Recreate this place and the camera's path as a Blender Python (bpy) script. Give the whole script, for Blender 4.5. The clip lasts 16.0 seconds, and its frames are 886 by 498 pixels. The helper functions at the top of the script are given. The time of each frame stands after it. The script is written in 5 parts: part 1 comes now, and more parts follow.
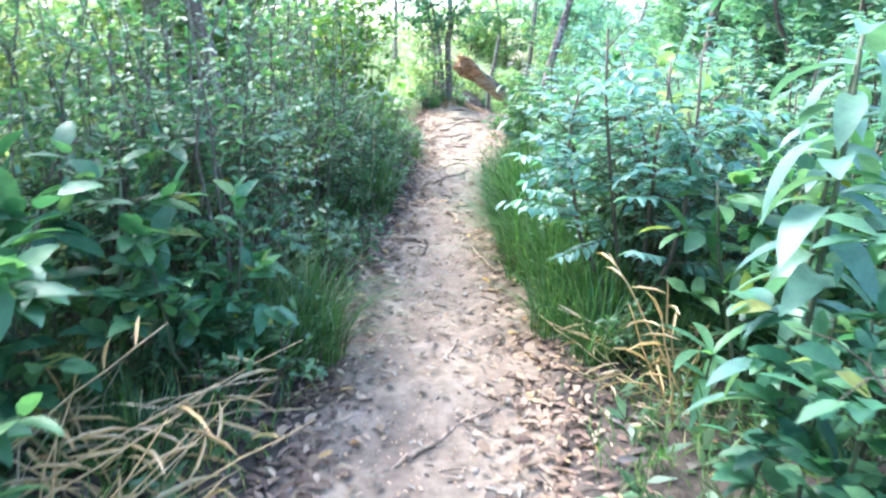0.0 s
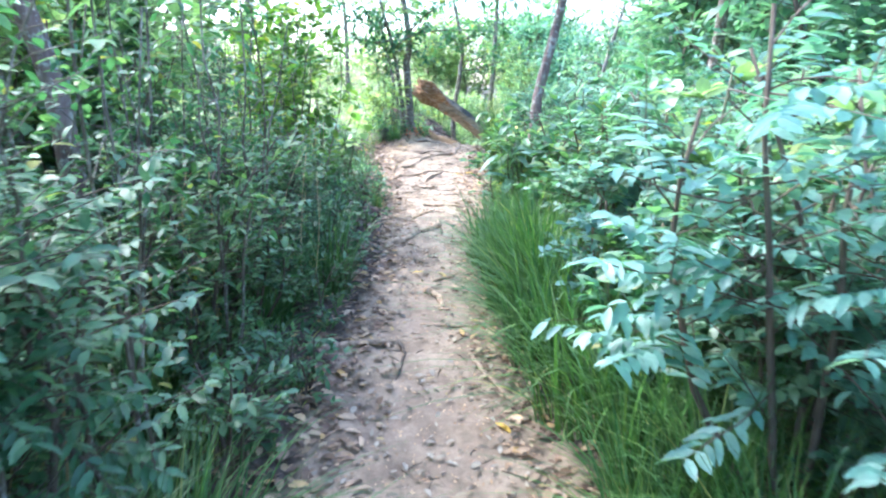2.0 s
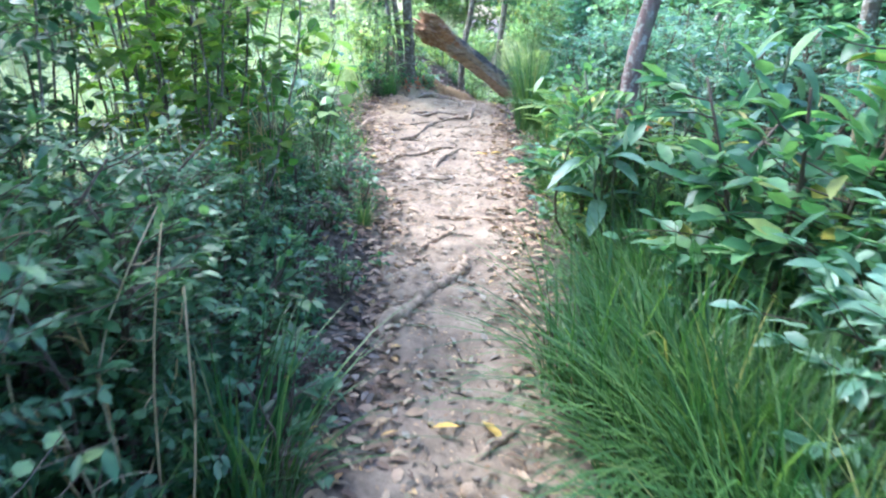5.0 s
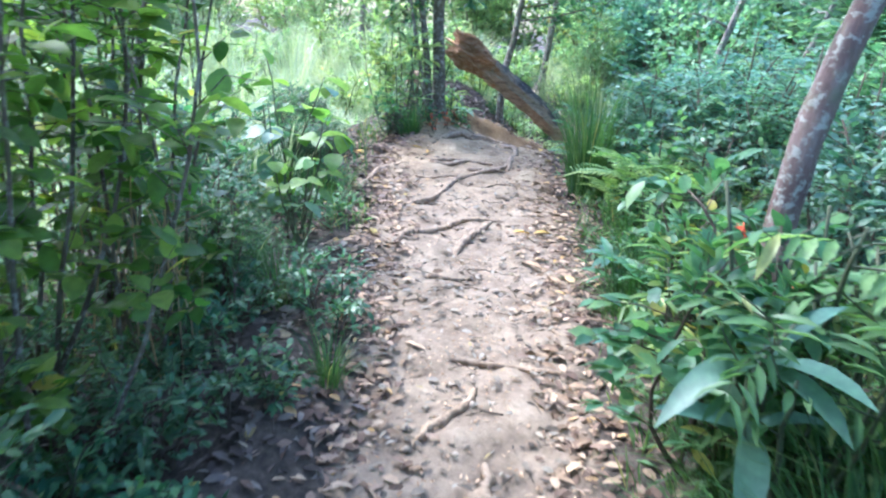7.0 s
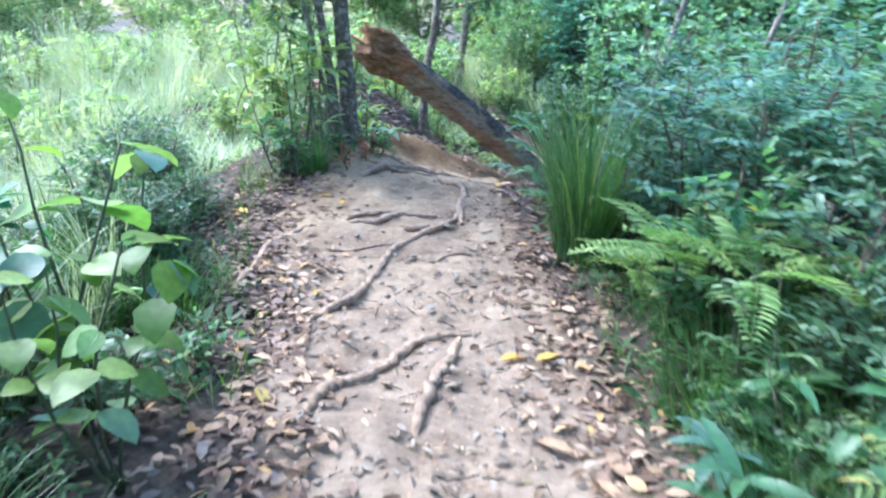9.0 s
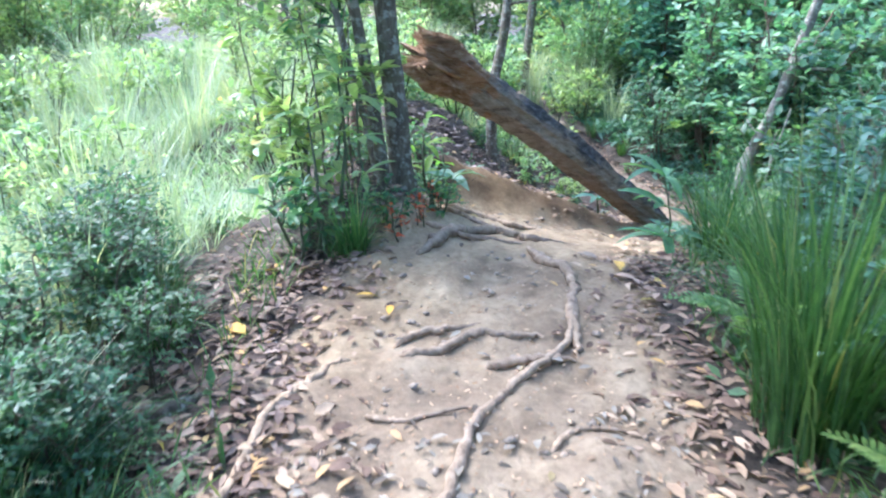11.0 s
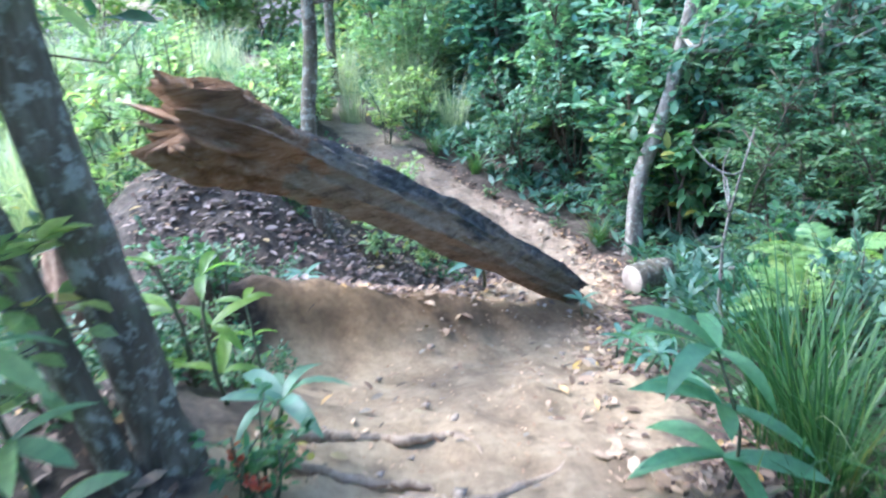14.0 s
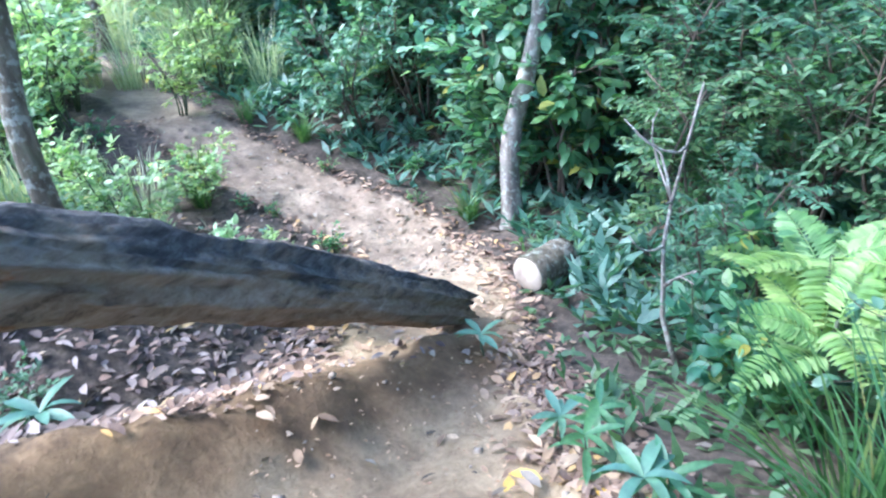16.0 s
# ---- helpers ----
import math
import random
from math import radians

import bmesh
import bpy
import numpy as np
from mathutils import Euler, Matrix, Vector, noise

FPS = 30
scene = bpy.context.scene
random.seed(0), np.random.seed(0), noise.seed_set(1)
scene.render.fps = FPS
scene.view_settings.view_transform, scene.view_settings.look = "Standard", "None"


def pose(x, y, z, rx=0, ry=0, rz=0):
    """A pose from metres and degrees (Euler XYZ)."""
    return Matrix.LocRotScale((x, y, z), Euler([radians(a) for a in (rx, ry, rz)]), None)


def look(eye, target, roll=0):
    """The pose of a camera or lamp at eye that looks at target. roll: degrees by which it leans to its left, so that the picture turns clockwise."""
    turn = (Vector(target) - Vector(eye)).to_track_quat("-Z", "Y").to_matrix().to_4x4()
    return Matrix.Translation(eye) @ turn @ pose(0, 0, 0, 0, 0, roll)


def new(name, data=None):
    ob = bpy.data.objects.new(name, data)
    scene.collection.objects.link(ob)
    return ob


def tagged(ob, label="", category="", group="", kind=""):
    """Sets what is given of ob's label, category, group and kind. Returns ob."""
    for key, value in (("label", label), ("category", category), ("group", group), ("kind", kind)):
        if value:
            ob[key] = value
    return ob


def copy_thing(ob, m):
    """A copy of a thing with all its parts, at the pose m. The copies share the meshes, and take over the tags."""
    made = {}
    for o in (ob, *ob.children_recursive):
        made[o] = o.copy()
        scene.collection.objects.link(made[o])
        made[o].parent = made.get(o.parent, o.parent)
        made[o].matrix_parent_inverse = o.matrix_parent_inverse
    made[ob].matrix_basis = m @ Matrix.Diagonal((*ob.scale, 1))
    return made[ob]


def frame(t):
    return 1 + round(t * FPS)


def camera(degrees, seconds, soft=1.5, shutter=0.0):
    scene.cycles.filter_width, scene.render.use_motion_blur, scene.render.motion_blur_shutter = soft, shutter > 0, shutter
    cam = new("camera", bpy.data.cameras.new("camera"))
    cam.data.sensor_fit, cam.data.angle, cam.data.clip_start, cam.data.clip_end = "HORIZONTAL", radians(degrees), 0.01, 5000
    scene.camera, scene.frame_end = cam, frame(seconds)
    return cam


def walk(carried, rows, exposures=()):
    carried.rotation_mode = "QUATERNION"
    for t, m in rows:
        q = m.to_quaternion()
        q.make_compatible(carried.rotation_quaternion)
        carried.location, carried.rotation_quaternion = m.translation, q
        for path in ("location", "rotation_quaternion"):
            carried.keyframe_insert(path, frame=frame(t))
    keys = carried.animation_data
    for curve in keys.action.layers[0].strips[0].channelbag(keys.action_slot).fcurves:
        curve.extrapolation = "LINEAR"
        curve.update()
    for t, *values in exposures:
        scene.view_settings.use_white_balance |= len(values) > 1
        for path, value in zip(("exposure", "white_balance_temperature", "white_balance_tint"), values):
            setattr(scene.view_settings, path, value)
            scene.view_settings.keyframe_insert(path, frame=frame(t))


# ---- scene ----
cam = camera(67.6, 16.0, soft=2.2, shutter=0.4)
METRES, EYE, TILT, LEAN, TURN = 13.0, 1.45, -16.0, -2.0, 0.0
TINT = 10
ROWS = [
    (0.0, 0.0, 0.0, 0.0, 0.0, 0.0, -0.0),
    (0.5, -0.0046, 0.0286, 0.0088, -1.63, 0.9, 2.54),
    (1.0, -0.0056, 0.0609, 0.0139, -2.57, 0.34, 1.52),
    (1.5, -0.009, 0.0929, 0.0256, -3.79, 2.18, 3.63),
    (2.0, -0.0073, 0.1261, 0.0347, -3.28, 1.99, 2.78),
    (2.5, -0.0079, 0.1592, 0.043, -3.71, 2.12, 2.04),
    (3.0, -0.0141, 0.1937, 0.053, -4.27, -1.11, 2.46),
    (5.5, -0.0088, 0.3433, 0.1011, -3.84, -3.44, 1.16),
    (6.0, -0.003, 0.3725, 0.1095, -1.11, -2.18, -0.83),
    (6.5, 0.0007, 0.4041, 0.1223, 0.03, -3.67, -0.59),
    (7.0, 0.0013, 0.4345, 0.1356, -1.42, -2.65, -1.46),
    (7.5, -0.0025, 0.4672, 0.1437, -1.4, -2.87, -1.17),
    (8.0, -0.004, 0.501, 0.1529, -3.47, -1.35, 0.46),
    (8.5, -0.0044, 0.5381, 0.1633, -9.98, -2.64, 7.43),
    (9.0, -0.0004, 0.5728, 0.1766, -8.83, -3.56, 3.03),
    (9.5, 0.0024, 0.602, 0.1896, -6.63, -3.12, 1.39),
    (12.0, 0.0066, 0.7474, 0.2297, -4.71, -4.88, 6.25),
    (12.5, 0.009, 0.7749, 0.2413, -9.93, -6.65, 7.69),
    (13.0, 0.0111, 0.799, 0.2507, -12.66, -9.42, 7.77),
    (13.5, 0.0141, 0.8193, 0.2596, -16.16, -9.41, 10.35),
    (14.0, 0.0274, 0.8459, 0.2679, -20.17, -7.67, 12.7),
    (14.5, 0.038, 0.8739, 0.2763, -24.61, -8.59, 13.75),
    (15.0, 0.0545, 0.8993, 0.2782, -31.75, -13.11, 17.62),
    (15.5, 0.0653, 0.9195, 0.2814, -34.22, -16.35, 17.02),
    (16.0, 0.0729, 0.9362, 0.286, -35.5, -17.82, 17.89),
]
walk(cam, [(t, pose(0, 0, EYE, TILT, LEAN, TURN) @ pose(METRES * x, METRES * y, METRES * z, 90 + pitch, roll, yaw)) for t, x, y, z, yaw, pitch, roll in ROWS], exposures=[(0.0, 3.05, 5450, TINT), (3.0, 2.8, 5300, TINT), (5.5, 2.5, 5200, TINT), (9.0, 2.22, 5050, TINT), (12.0, 2.33, 5250, TINT), (14.0, 2.33, 5000, TINT), (16.0, 2.48, 4950, TINT)])

# ---- daylight: a bright hazy sky, softened sun from ahead and to the left ----
world = bpy.data.worlds.new("world")
scene.world = world
world.use_nodes = True
wn = world.node_tree
wn.nodes.clear()
sky = wn.nodes.new("ShaderNodeTexSky")
sky.sky_type, sky.sun_disc = "NISHITA", False
SUN_ELEV, SUN_AZ = 52.0, -50.0
sky.sun_elevation, sky.sun_rotation = radians(SUN_ELEV), radians(SUN_AZ)
sky.air_density, sky.dust_density = 1.0, 3.0
back = wn.nodes.new("ShaderNodeBackground")
back.inputs["Strength"].default_value = 0.15
wout = wn.nodes.new("ShaderNodeOutputWorld")
wn.links.new(sky.outputs[0], back.inputs[0])
wn.links.new(back.outputs[0], wout.inputs[0])

sun_data = bpy.data.lights.new("sun", "SUN")
sun_data.energy, sun_data.angle, sun_data.color = 1.45, radians(24), (1.0, 0.95, 0.86)
sun = new("sun", sun_data)
a, e = radians(SUN_AZ), radians(SUN_ELEV)
SUN_WAY = Vector((math.sin(a) * math.cos(e), math.cos(a) * math.cos(e), math.sin(e)))
sun.matrix_world = look(SUN_WAY * 50, (0, 0, 0))

# ---- materials ----


def mat_base(name):
    m = bpy.data.materials.new(name)
    m.use_nodes = True
    nt = m.node_tree
    nt.nodes.clear()
    out = nt.nodes.new("ShaderNodeOutputMaterial")
    bsdf = nt.nodes.new("ShaderNodeBsdfPrincipled")
    nt.links.new(bsdf.outputs[0], out.inputs["Surface"])
    return m, nt, bsdf, out


def ramp(nt, src, stops):
    r = nt.nodes.new("ShaderNodeValToRGB")
    el = r.color_ramp.elements
    while len(el) < len(stops):
        el.new(0.5)
    for k, (p, c) in zip(el, stops):
        k.position, k.color = p, (*c, 1)
    nt.links.new(src, r.inputs[0])
    return r.outputs[0]


def noise_node(nt, scale, detail=4.0, rough=0.55, coord="Object", stretch=None):
    tc = nt.nodes.new("ShaderNodeTexCoord")
    src = tc.outputs[coord]
    if stretch:
        mp = nt.nodes.new("ShaderNodeMapping")
        mp.inputs["Scale"].default_value = stretch
        nt.links.new(src, mp.inputs[0])
        src = mp.outputs[0]
    n = nt.nodes.new("ShaderNodeTexNoise")
    n.inputs["Scale"].default_value, n.inputs["Detail"].default_value, n.inputs["Roughness"].default_value = scale, detail, rough
    nt.links.new(src, n.inputs["Vector"])
    return n.outputs["Fac"]


def mix_rgb(nt, fac, c1, c2, blend="MIX"):
    m = nt.nodes.new("ShaderNodeMix")
    m.data_type, m.blend_type = "RGBA", blend
    for sock, v in ((m.inputs[0], fac), (m.inputs[6], c1), (m.inputs[7], c2)):
        if isinstance(v, (int, float)):
            sock.default_value = v
        elif isinstance(v, tuple):
            sock.default_value = (*v, 1)
        else:
            nt.links.new(v, sock)
    return m.outputs[2]


def bump(nt, bsdf, fac, strength, distance=0.01):
    b = nt.nodes.new("ShaderNodeBump")
    b.inputs["Strength"].default_value, b.inputs["Distance"].default_value = strength, distance
    nt.links.new(fac, b.inputs["Height"])
    nt.links.new(b.outputs[0], bsdf.inputs["Normal"])


def leaf_mat(name, dark, mid, light, rough=0.42, glow=0.35, odd=None):
    """A leaf: colour varies from leaf to leaf and plant to plant, with light passing through the blade."""
    m, nt, bsdf, out = mat_base(name)
    geo = nt.nodes.new("ShaderNodeNewGeometry")
    stops = [(0.0, dark), (0.5, mid), (0.93, light)]
    stops.append((1.0, odd if odd else light))
    col = ramp(nt, geo.outputs["Random Per Island"], stops)
    info = nt.nodes.new("ShaderNodeObjectInfo")
    tone = ramp(nt, info.outputs["Random"], [(0.0, (0.68, 0.74, 0.82)), (0.35, (1.28, 1.05, 0.85)), (0.65, (0.93, 0.94, 1.06)), (1.0, (1.42, 1.2, 0.95))])
    col = mix_rgb(nt, 1.0, col, tone, "MULTIPLY")
    blot = ramp(nt, noise_node(nt, 35.0, 3.0), [(0.35, (0.8, 0.8, 0.8)), (0.7, (1.12, 1.12, 1.05))])
    col = mix_rgb(nt, 1.0, col, blot, "MULTIPLY")
    nt.links.new(col, bsdf.inputs["Base Color"])
    bsdf.inputs["Roughness"].default_value = rough
    tr = nt.nodes.new("ShaderNodeBsdfTranslucent")
    warm = mix_rgb(nt, 1.0, col, (1.25, 1.4, 0.75), "MULTIPLY")
    nt.links.new(warm, tr.inputs[0])
    mx = nt.nodes.new("ShaderNodeMixShader")
    mx.inputs[0].default_value = glow
    nt.links.new(bsdf.outputs[0], mx.inputs[1])
    nt.links.new(tr.outputs[0], mx.inputs[2])
    nt.links.new(mx.outputs[0], out.inputs["Surface"])
    return m


def bark_mat(name, dark, mid, light, scale=14.0, stretch=(1, 1, 0.25), strength=0.7, rough=0.9, lichen=0.0):
    m, nt, bsdf, out = mat_base(name)
    fine = noise_node(nt, scale, 6.0, 0.65, stretch=stretch)
    broad = noise_node(nt, 3.0, 3.0)
    col = ramp(nt, fine, [(0.25, dark), (0.5, mid), (0.78, light)])
    tone = ramp(nt, broad, [(0.3, (0.65, 0.65, 0.68)), (0.7, (1.2, 1.15, 1.1))])
    col = mix_rgb(nt, 1.0, col, tone, "MULTIPLY")
    if lichen:
        spot = ramp(nt, noise_node(nt, 22.0, 5.0, 0.7), [(0.52, (0, 0, 0)), (0.6, (lichen, lichen, lichen))])
        col = mix_rgb(nt, spot, col, (0.42, 0.42, 0.36))
        moss = ramp(nt, noise_node(nt, 7.0, 4.0, 0.6), [(0.55, (0, 0, 0)), (0.7, (0.6 * lichen,) * 3)])
        col = mix_rgb(nt, moss, col, (0.1, 0.13, 0.05))
    nt.links.new(col, bsdf.inputs["Base Color"])
    bsdf.inputs["Roughness"].default_value = rough
    bump(nt, bsdf, fine, strength, 0.02)
    return m


M_LEAF = leaf_mat("green_leaf", (0.045, 0.13, 0.075), (0.08, 0.215, 0.12), (0.17, 0.33, 0.15), glow=0.45, odd=(0.34, 0.34, 0.08))
M_LEAF_DEEP = leaf_mat("deep_green_leaf", (0.046, 0.112, 0.062), (0.086, 0.2, 0.108), (0.17, 0.3, 0.175), glow=0.42)
M_LEAF_BLUE = leaf_mat("blue_green_leaf", (0.052, 0.14, 0.105), (0.092, 0.205, 0.158), (0.17, 0.3, 0.24), rough=0.45)
# Lightened well past leaf green to carry the clearing's sun and haze.
M_LEAF_HAZE = leaf_mat("hazed_green_leaf", (0.19, 0.32, 0.14), (0.29, 0.44, 0.22), (0.43, 0.57, 0.33), glow=0.45, odd=(0.5, 0.45, 0.14))
M_BACKLIT = leaf_mat("thin_leaf", (0.08, 0.17, 0.04), (0.13, 0.26, 0.06), (0.26, 0.4, 0.1), glow=0.6, odd=(0.45, 0.42, 0.1))
M_NARROW = leaf_mat("narrow_leaf", (0.085, 0.19, 0.07), (0.145, 0.275, 0.1), (0.24, 0.38, 0.16), glow=0.42, odd=(0.45, 0.42, 0.14))
M_THICKET = leaf_mat("thicket_leaf", (0.065, 0.17, 0.12), (0.125, 0.28, 0.19), (0.24, 0.4, 0.28), glow=0.45)
M_THICKET_BLUE = leaf_mat("blue_thicket_leaf", (0.085, 0.215, 0.175), (0.15, 0.32, 0.26), (0.27, 0.44, 0.36), glow=0.45)
M_FERN = leaf_mat("fern_leaf", (0.13, 0.26, 0.085), (0.21, 0.36, 0.13), (0.32, 0.47, 0.2), glow=0.4)
M_GRASS = leaf_mat("grass_blade", (0.034, 0.1, 0.034), (0.06, 0.155, 0.05), (0.125, 0.235, 0.08), rough=0.42, odd=(0.36, 0.34, 0.15))
# Glare and haze of the clearing are mixed into this grass colour.
M_GRASS_HAZE = leaf_mat("hazed_grass", (0.3, 0.4, 0.27), (0.44, 0.53, 0.4), (0.6, 0.66, 0.54), odd=(0.5, 0.44, 0.32))
M_DRY = leaf_mat("dry_stalk", (0.3, 0.22, 0.12), (0.45, 0.35, 0.2), (0.6, 0.5, 0.32), rough=0.7, glow=0.15)
M_LITTER = leaf_mat("fallen_leaf", (0.07, 0.048, 0.04), (0.18, 0.135, 0.115), (0.33, 0.275, 0.24), rough=0.85, glow=0.1, odd=(0.45, 0.32, 0.13))
M_FLAKE = leaf_mat("bleached_leaf", (0.12, 0.085, 0.06), (0.29, 0.225, 0.165), (0.48, 0.405, 0.32), rough=0.85, glow=0.08, odd=(0.5, 0.36, 0.15))
M_STONE = bark_mat("trail_stone", (0.2, 0.15, 0.11), (0.36, 0.29, 0.22), (0.5, 0.42, 0.34), 40.0, stretch=(1, 1, 1), strength=0.4)
M_CRUMB = leaf_mat("leaf_crumb", (0.2, 0.142, 0.1), (0.34, 0.258, 0.19), (0.49, 0.4, 0.31), rough=0.9, glow=0.05)
M_YELLOW = leaf_mat("yellow_leaf", (0.45, 0.28, 0.06), (0.55, 0.38, 0.08), (0.62, 0.48, 0.16), rough=0.55, glow=0.2)
M_RED = leaf_mat("red_leaf", (0.4, 0.06, 0.03), (0.55, 0.1, 0.04), (0.6, 0.2, 0.08), rough=0.5, glow=0.3)
M_STEM = bark_mat("green_stem", (0.04, 0.06, 0.03), (0.08, 0.1, 0.05), (0.15, 0.15, 0.08), 30.0, strength=0.3, rough=0.7)
M_TWIG = bark_mat("brown_twig", (0.05, 0.035, 0.025), (0.11, 0.085, 0.06), (0.22, 0.18, 0.14), 30.0, strength=0.4)
M_BARK = bark_mat("grey_brown_bark", (0.038, 0.031, 0.022), (0.125, 0.104, 0.072), (0.28, 0.25, 0.19), 24.0, strength=1.0, lichen=0.6)
M_BARK_PALE = bark_mat("pale_bark", (0.09, 0.075, 0.06), (0.25, 0.22, 0.19), (0.5, 0.46, 0.42), 16.0, strength=1.0, lichen=0.9)
M_BARK_RED = bark_mat("reddish_bark", (0.07, 0.042, 0.036), (0.16, 0.105, 0.09), (0.32, 0.26, 0.235), 18.0, strength=1.0, lichen=0.7)
M_ROOT = bark_mat("root_bark", (0.16, 0.105, 0.066), (0.37, 0.27, 0.18), (0.55, 0.43, 0.32), 28.0, stretch=(1, 1, 1), strength=0.5)


def soil_mat():
    m, nt, bsdf, out = mat_base("trail_soil")
    at = nt.nodes.new("ShaderNodeAttribute")
    at.attribute_name = "trodden"
    fine = noise_node(nt, 26.0, 8.0, 0.7)
    mid = noise_node(nt, 5.0, 5.0, 0.6)
    broad = noise_node(nt, 1.3, 4.0, 0.55)
    pale = ramp(nt, mid, [(0.28, (0.18, 0.134, 0.095)), (0.5, (0.305, 0.238, 0.172)), (0.75, (0.43, 0.35, 0.262))])
    clay = ramp(nt, mid, [(0.28, (0.22, 0.155, 0.09)), (0.5, (0.365, 0.275, 0.168)), (0.75, (0.48, 0.385, 0.25))])
    warm = nt.nodes.new("ShaderNodeAttribute")
    warm.attribute_name = "clay"
    sand = mix_rgb(nt, warm.outputs["Fac"], pale, clay)
    stain = ramp(nt, broad, [(0.35, (0.78, 0.74, 0.74)), (0.62, (1.06, 1.03, 1.0))])
    sand = mix_rgb(nt, 1.0, sand, stain, "MULTIPLY")
    humus = ramp(nt, fine, [(0.3, (0.035, 0.026, 0.02)), (0.55, (0.085, 0.065, 0.05)), (0.8, (0.17, 0.135, 0.105))])
    edge = nt.nodes.new("ShaderNodeMath")
    edge.operation = "ADD"
    nt.links.new(at.outputs["Fac"], edge.inputs[0])
    wob = nt.nodes.new("ShaderNodeMath")
    wob.operation = "MULTIPLY_ADD"
    wob.inputs[1].default_value, wob.inputs[2].default_value = 0.9, -0.45
    nt.links.new(mid, wob.inputs[0])
    nt.links.new(wob.outputs[0], edge.inputs[1])
    fac = ramp(nt, edge.outputs[0], [(0.3, (0, 0, 0)), (0.62, (1, 1, 1))])
    grain = ramp(nt, fine, [(0.3, (0.7, 0.68, 0.66)), (0.6, (1.08, 1.06, 1.04))])
    col = mix_rgb(nt, 1.0, mix_rgb(nt, fac, humus, sand), grain, "MULTIPLY")
    # darkens the soil where the bank under the log is shaded and damp
    bank_shade = nt.nodes.new("ShaderNodeAttribute")
    bank_shade.attribute_name = "damp_shade"
    col = mix_rgb(nt, bank_shade.outputs["Fac"], col, mix_rgb(nt, 1.0, col, (0.46, 0.38, 0.29), "MULTIPLY"))
    nt.links.new(col, bsdf.inputs["Base Color"])
    bsdf.inputs["Roughness"].default_value = 0.95
    bump(nt, bsdf, fine, 0.7, 0.02)
    return m


def log_mat():
    m, nt, bsdf, out = mat_base("weathered_log")
    at = nt.nodes.new("ShaderNodeAttribute")
    at.attribute_name = "torn"
    fib = noise_node(nt, 12.0, 9.0, 0.75, stretch=(0.4, 2.2, 2.2))
    broad = noise_node(nt, 4.0, 5.0, 0.6)
    bark = ramp(nt, fib, [(0.3, (0.1, 0.07, 0.05)), (0.48, (0.35, 0.262, 0.183)), (0.7, (0.56, 0.46, 0.36))])
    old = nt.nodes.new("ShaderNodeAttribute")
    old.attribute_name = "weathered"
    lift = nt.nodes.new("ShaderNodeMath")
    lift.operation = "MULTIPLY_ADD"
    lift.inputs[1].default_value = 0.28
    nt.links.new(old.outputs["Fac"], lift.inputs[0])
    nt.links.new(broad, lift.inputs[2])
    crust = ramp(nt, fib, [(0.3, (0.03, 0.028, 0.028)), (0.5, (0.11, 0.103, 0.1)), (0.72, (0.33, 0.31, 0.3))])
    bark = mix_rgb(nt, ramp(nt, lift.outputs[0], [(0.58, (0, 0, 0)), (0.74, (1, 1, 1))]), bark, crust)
    wood = ramp(nt, fib, [(0.3, (0.12, 0.06, 0.035)), (0.5, (0.4, 0.22, 0.115)), (0.72, (0.64, 0.49, 0.38))])
    wob = nt.nodes.new("ShaderNodeMath")
    wob.operation = "MULTIPLY_ADD"
    wob.inputs[1].default_value = 1.4
    nt.links.new(broad, wob.inputs[0])
    nt.links.new(at.outputs["Fac"], wob.inputs[2])
    fac = ramp(nt, wob.outputs[0], [(0.95, (0, 0, 0)), (1.25, (1, 1, 1))])
    nt.links.new(mix_rgb(nt, fac, bark, wood), bsdf.inputs["Base Color"])
    bsdf.inputs["Roughness"].default_value = 0.9
    bump(nt, bsdf, fib, 1.0, 0.05)
    return m


M_SOIL = soil_mat()
M_LOG = log_mat()
M_CUT = bark_mat("cut_wood", (0.4, 0.31, 0.24), (0.56, 0.47, 0.38), (0.66, 0.58, 0.48), 12.0, stretch=(1, 1, 1), strength=0.2)

# ---- mesh helpers ----
rng = np.random.default_rng(7)


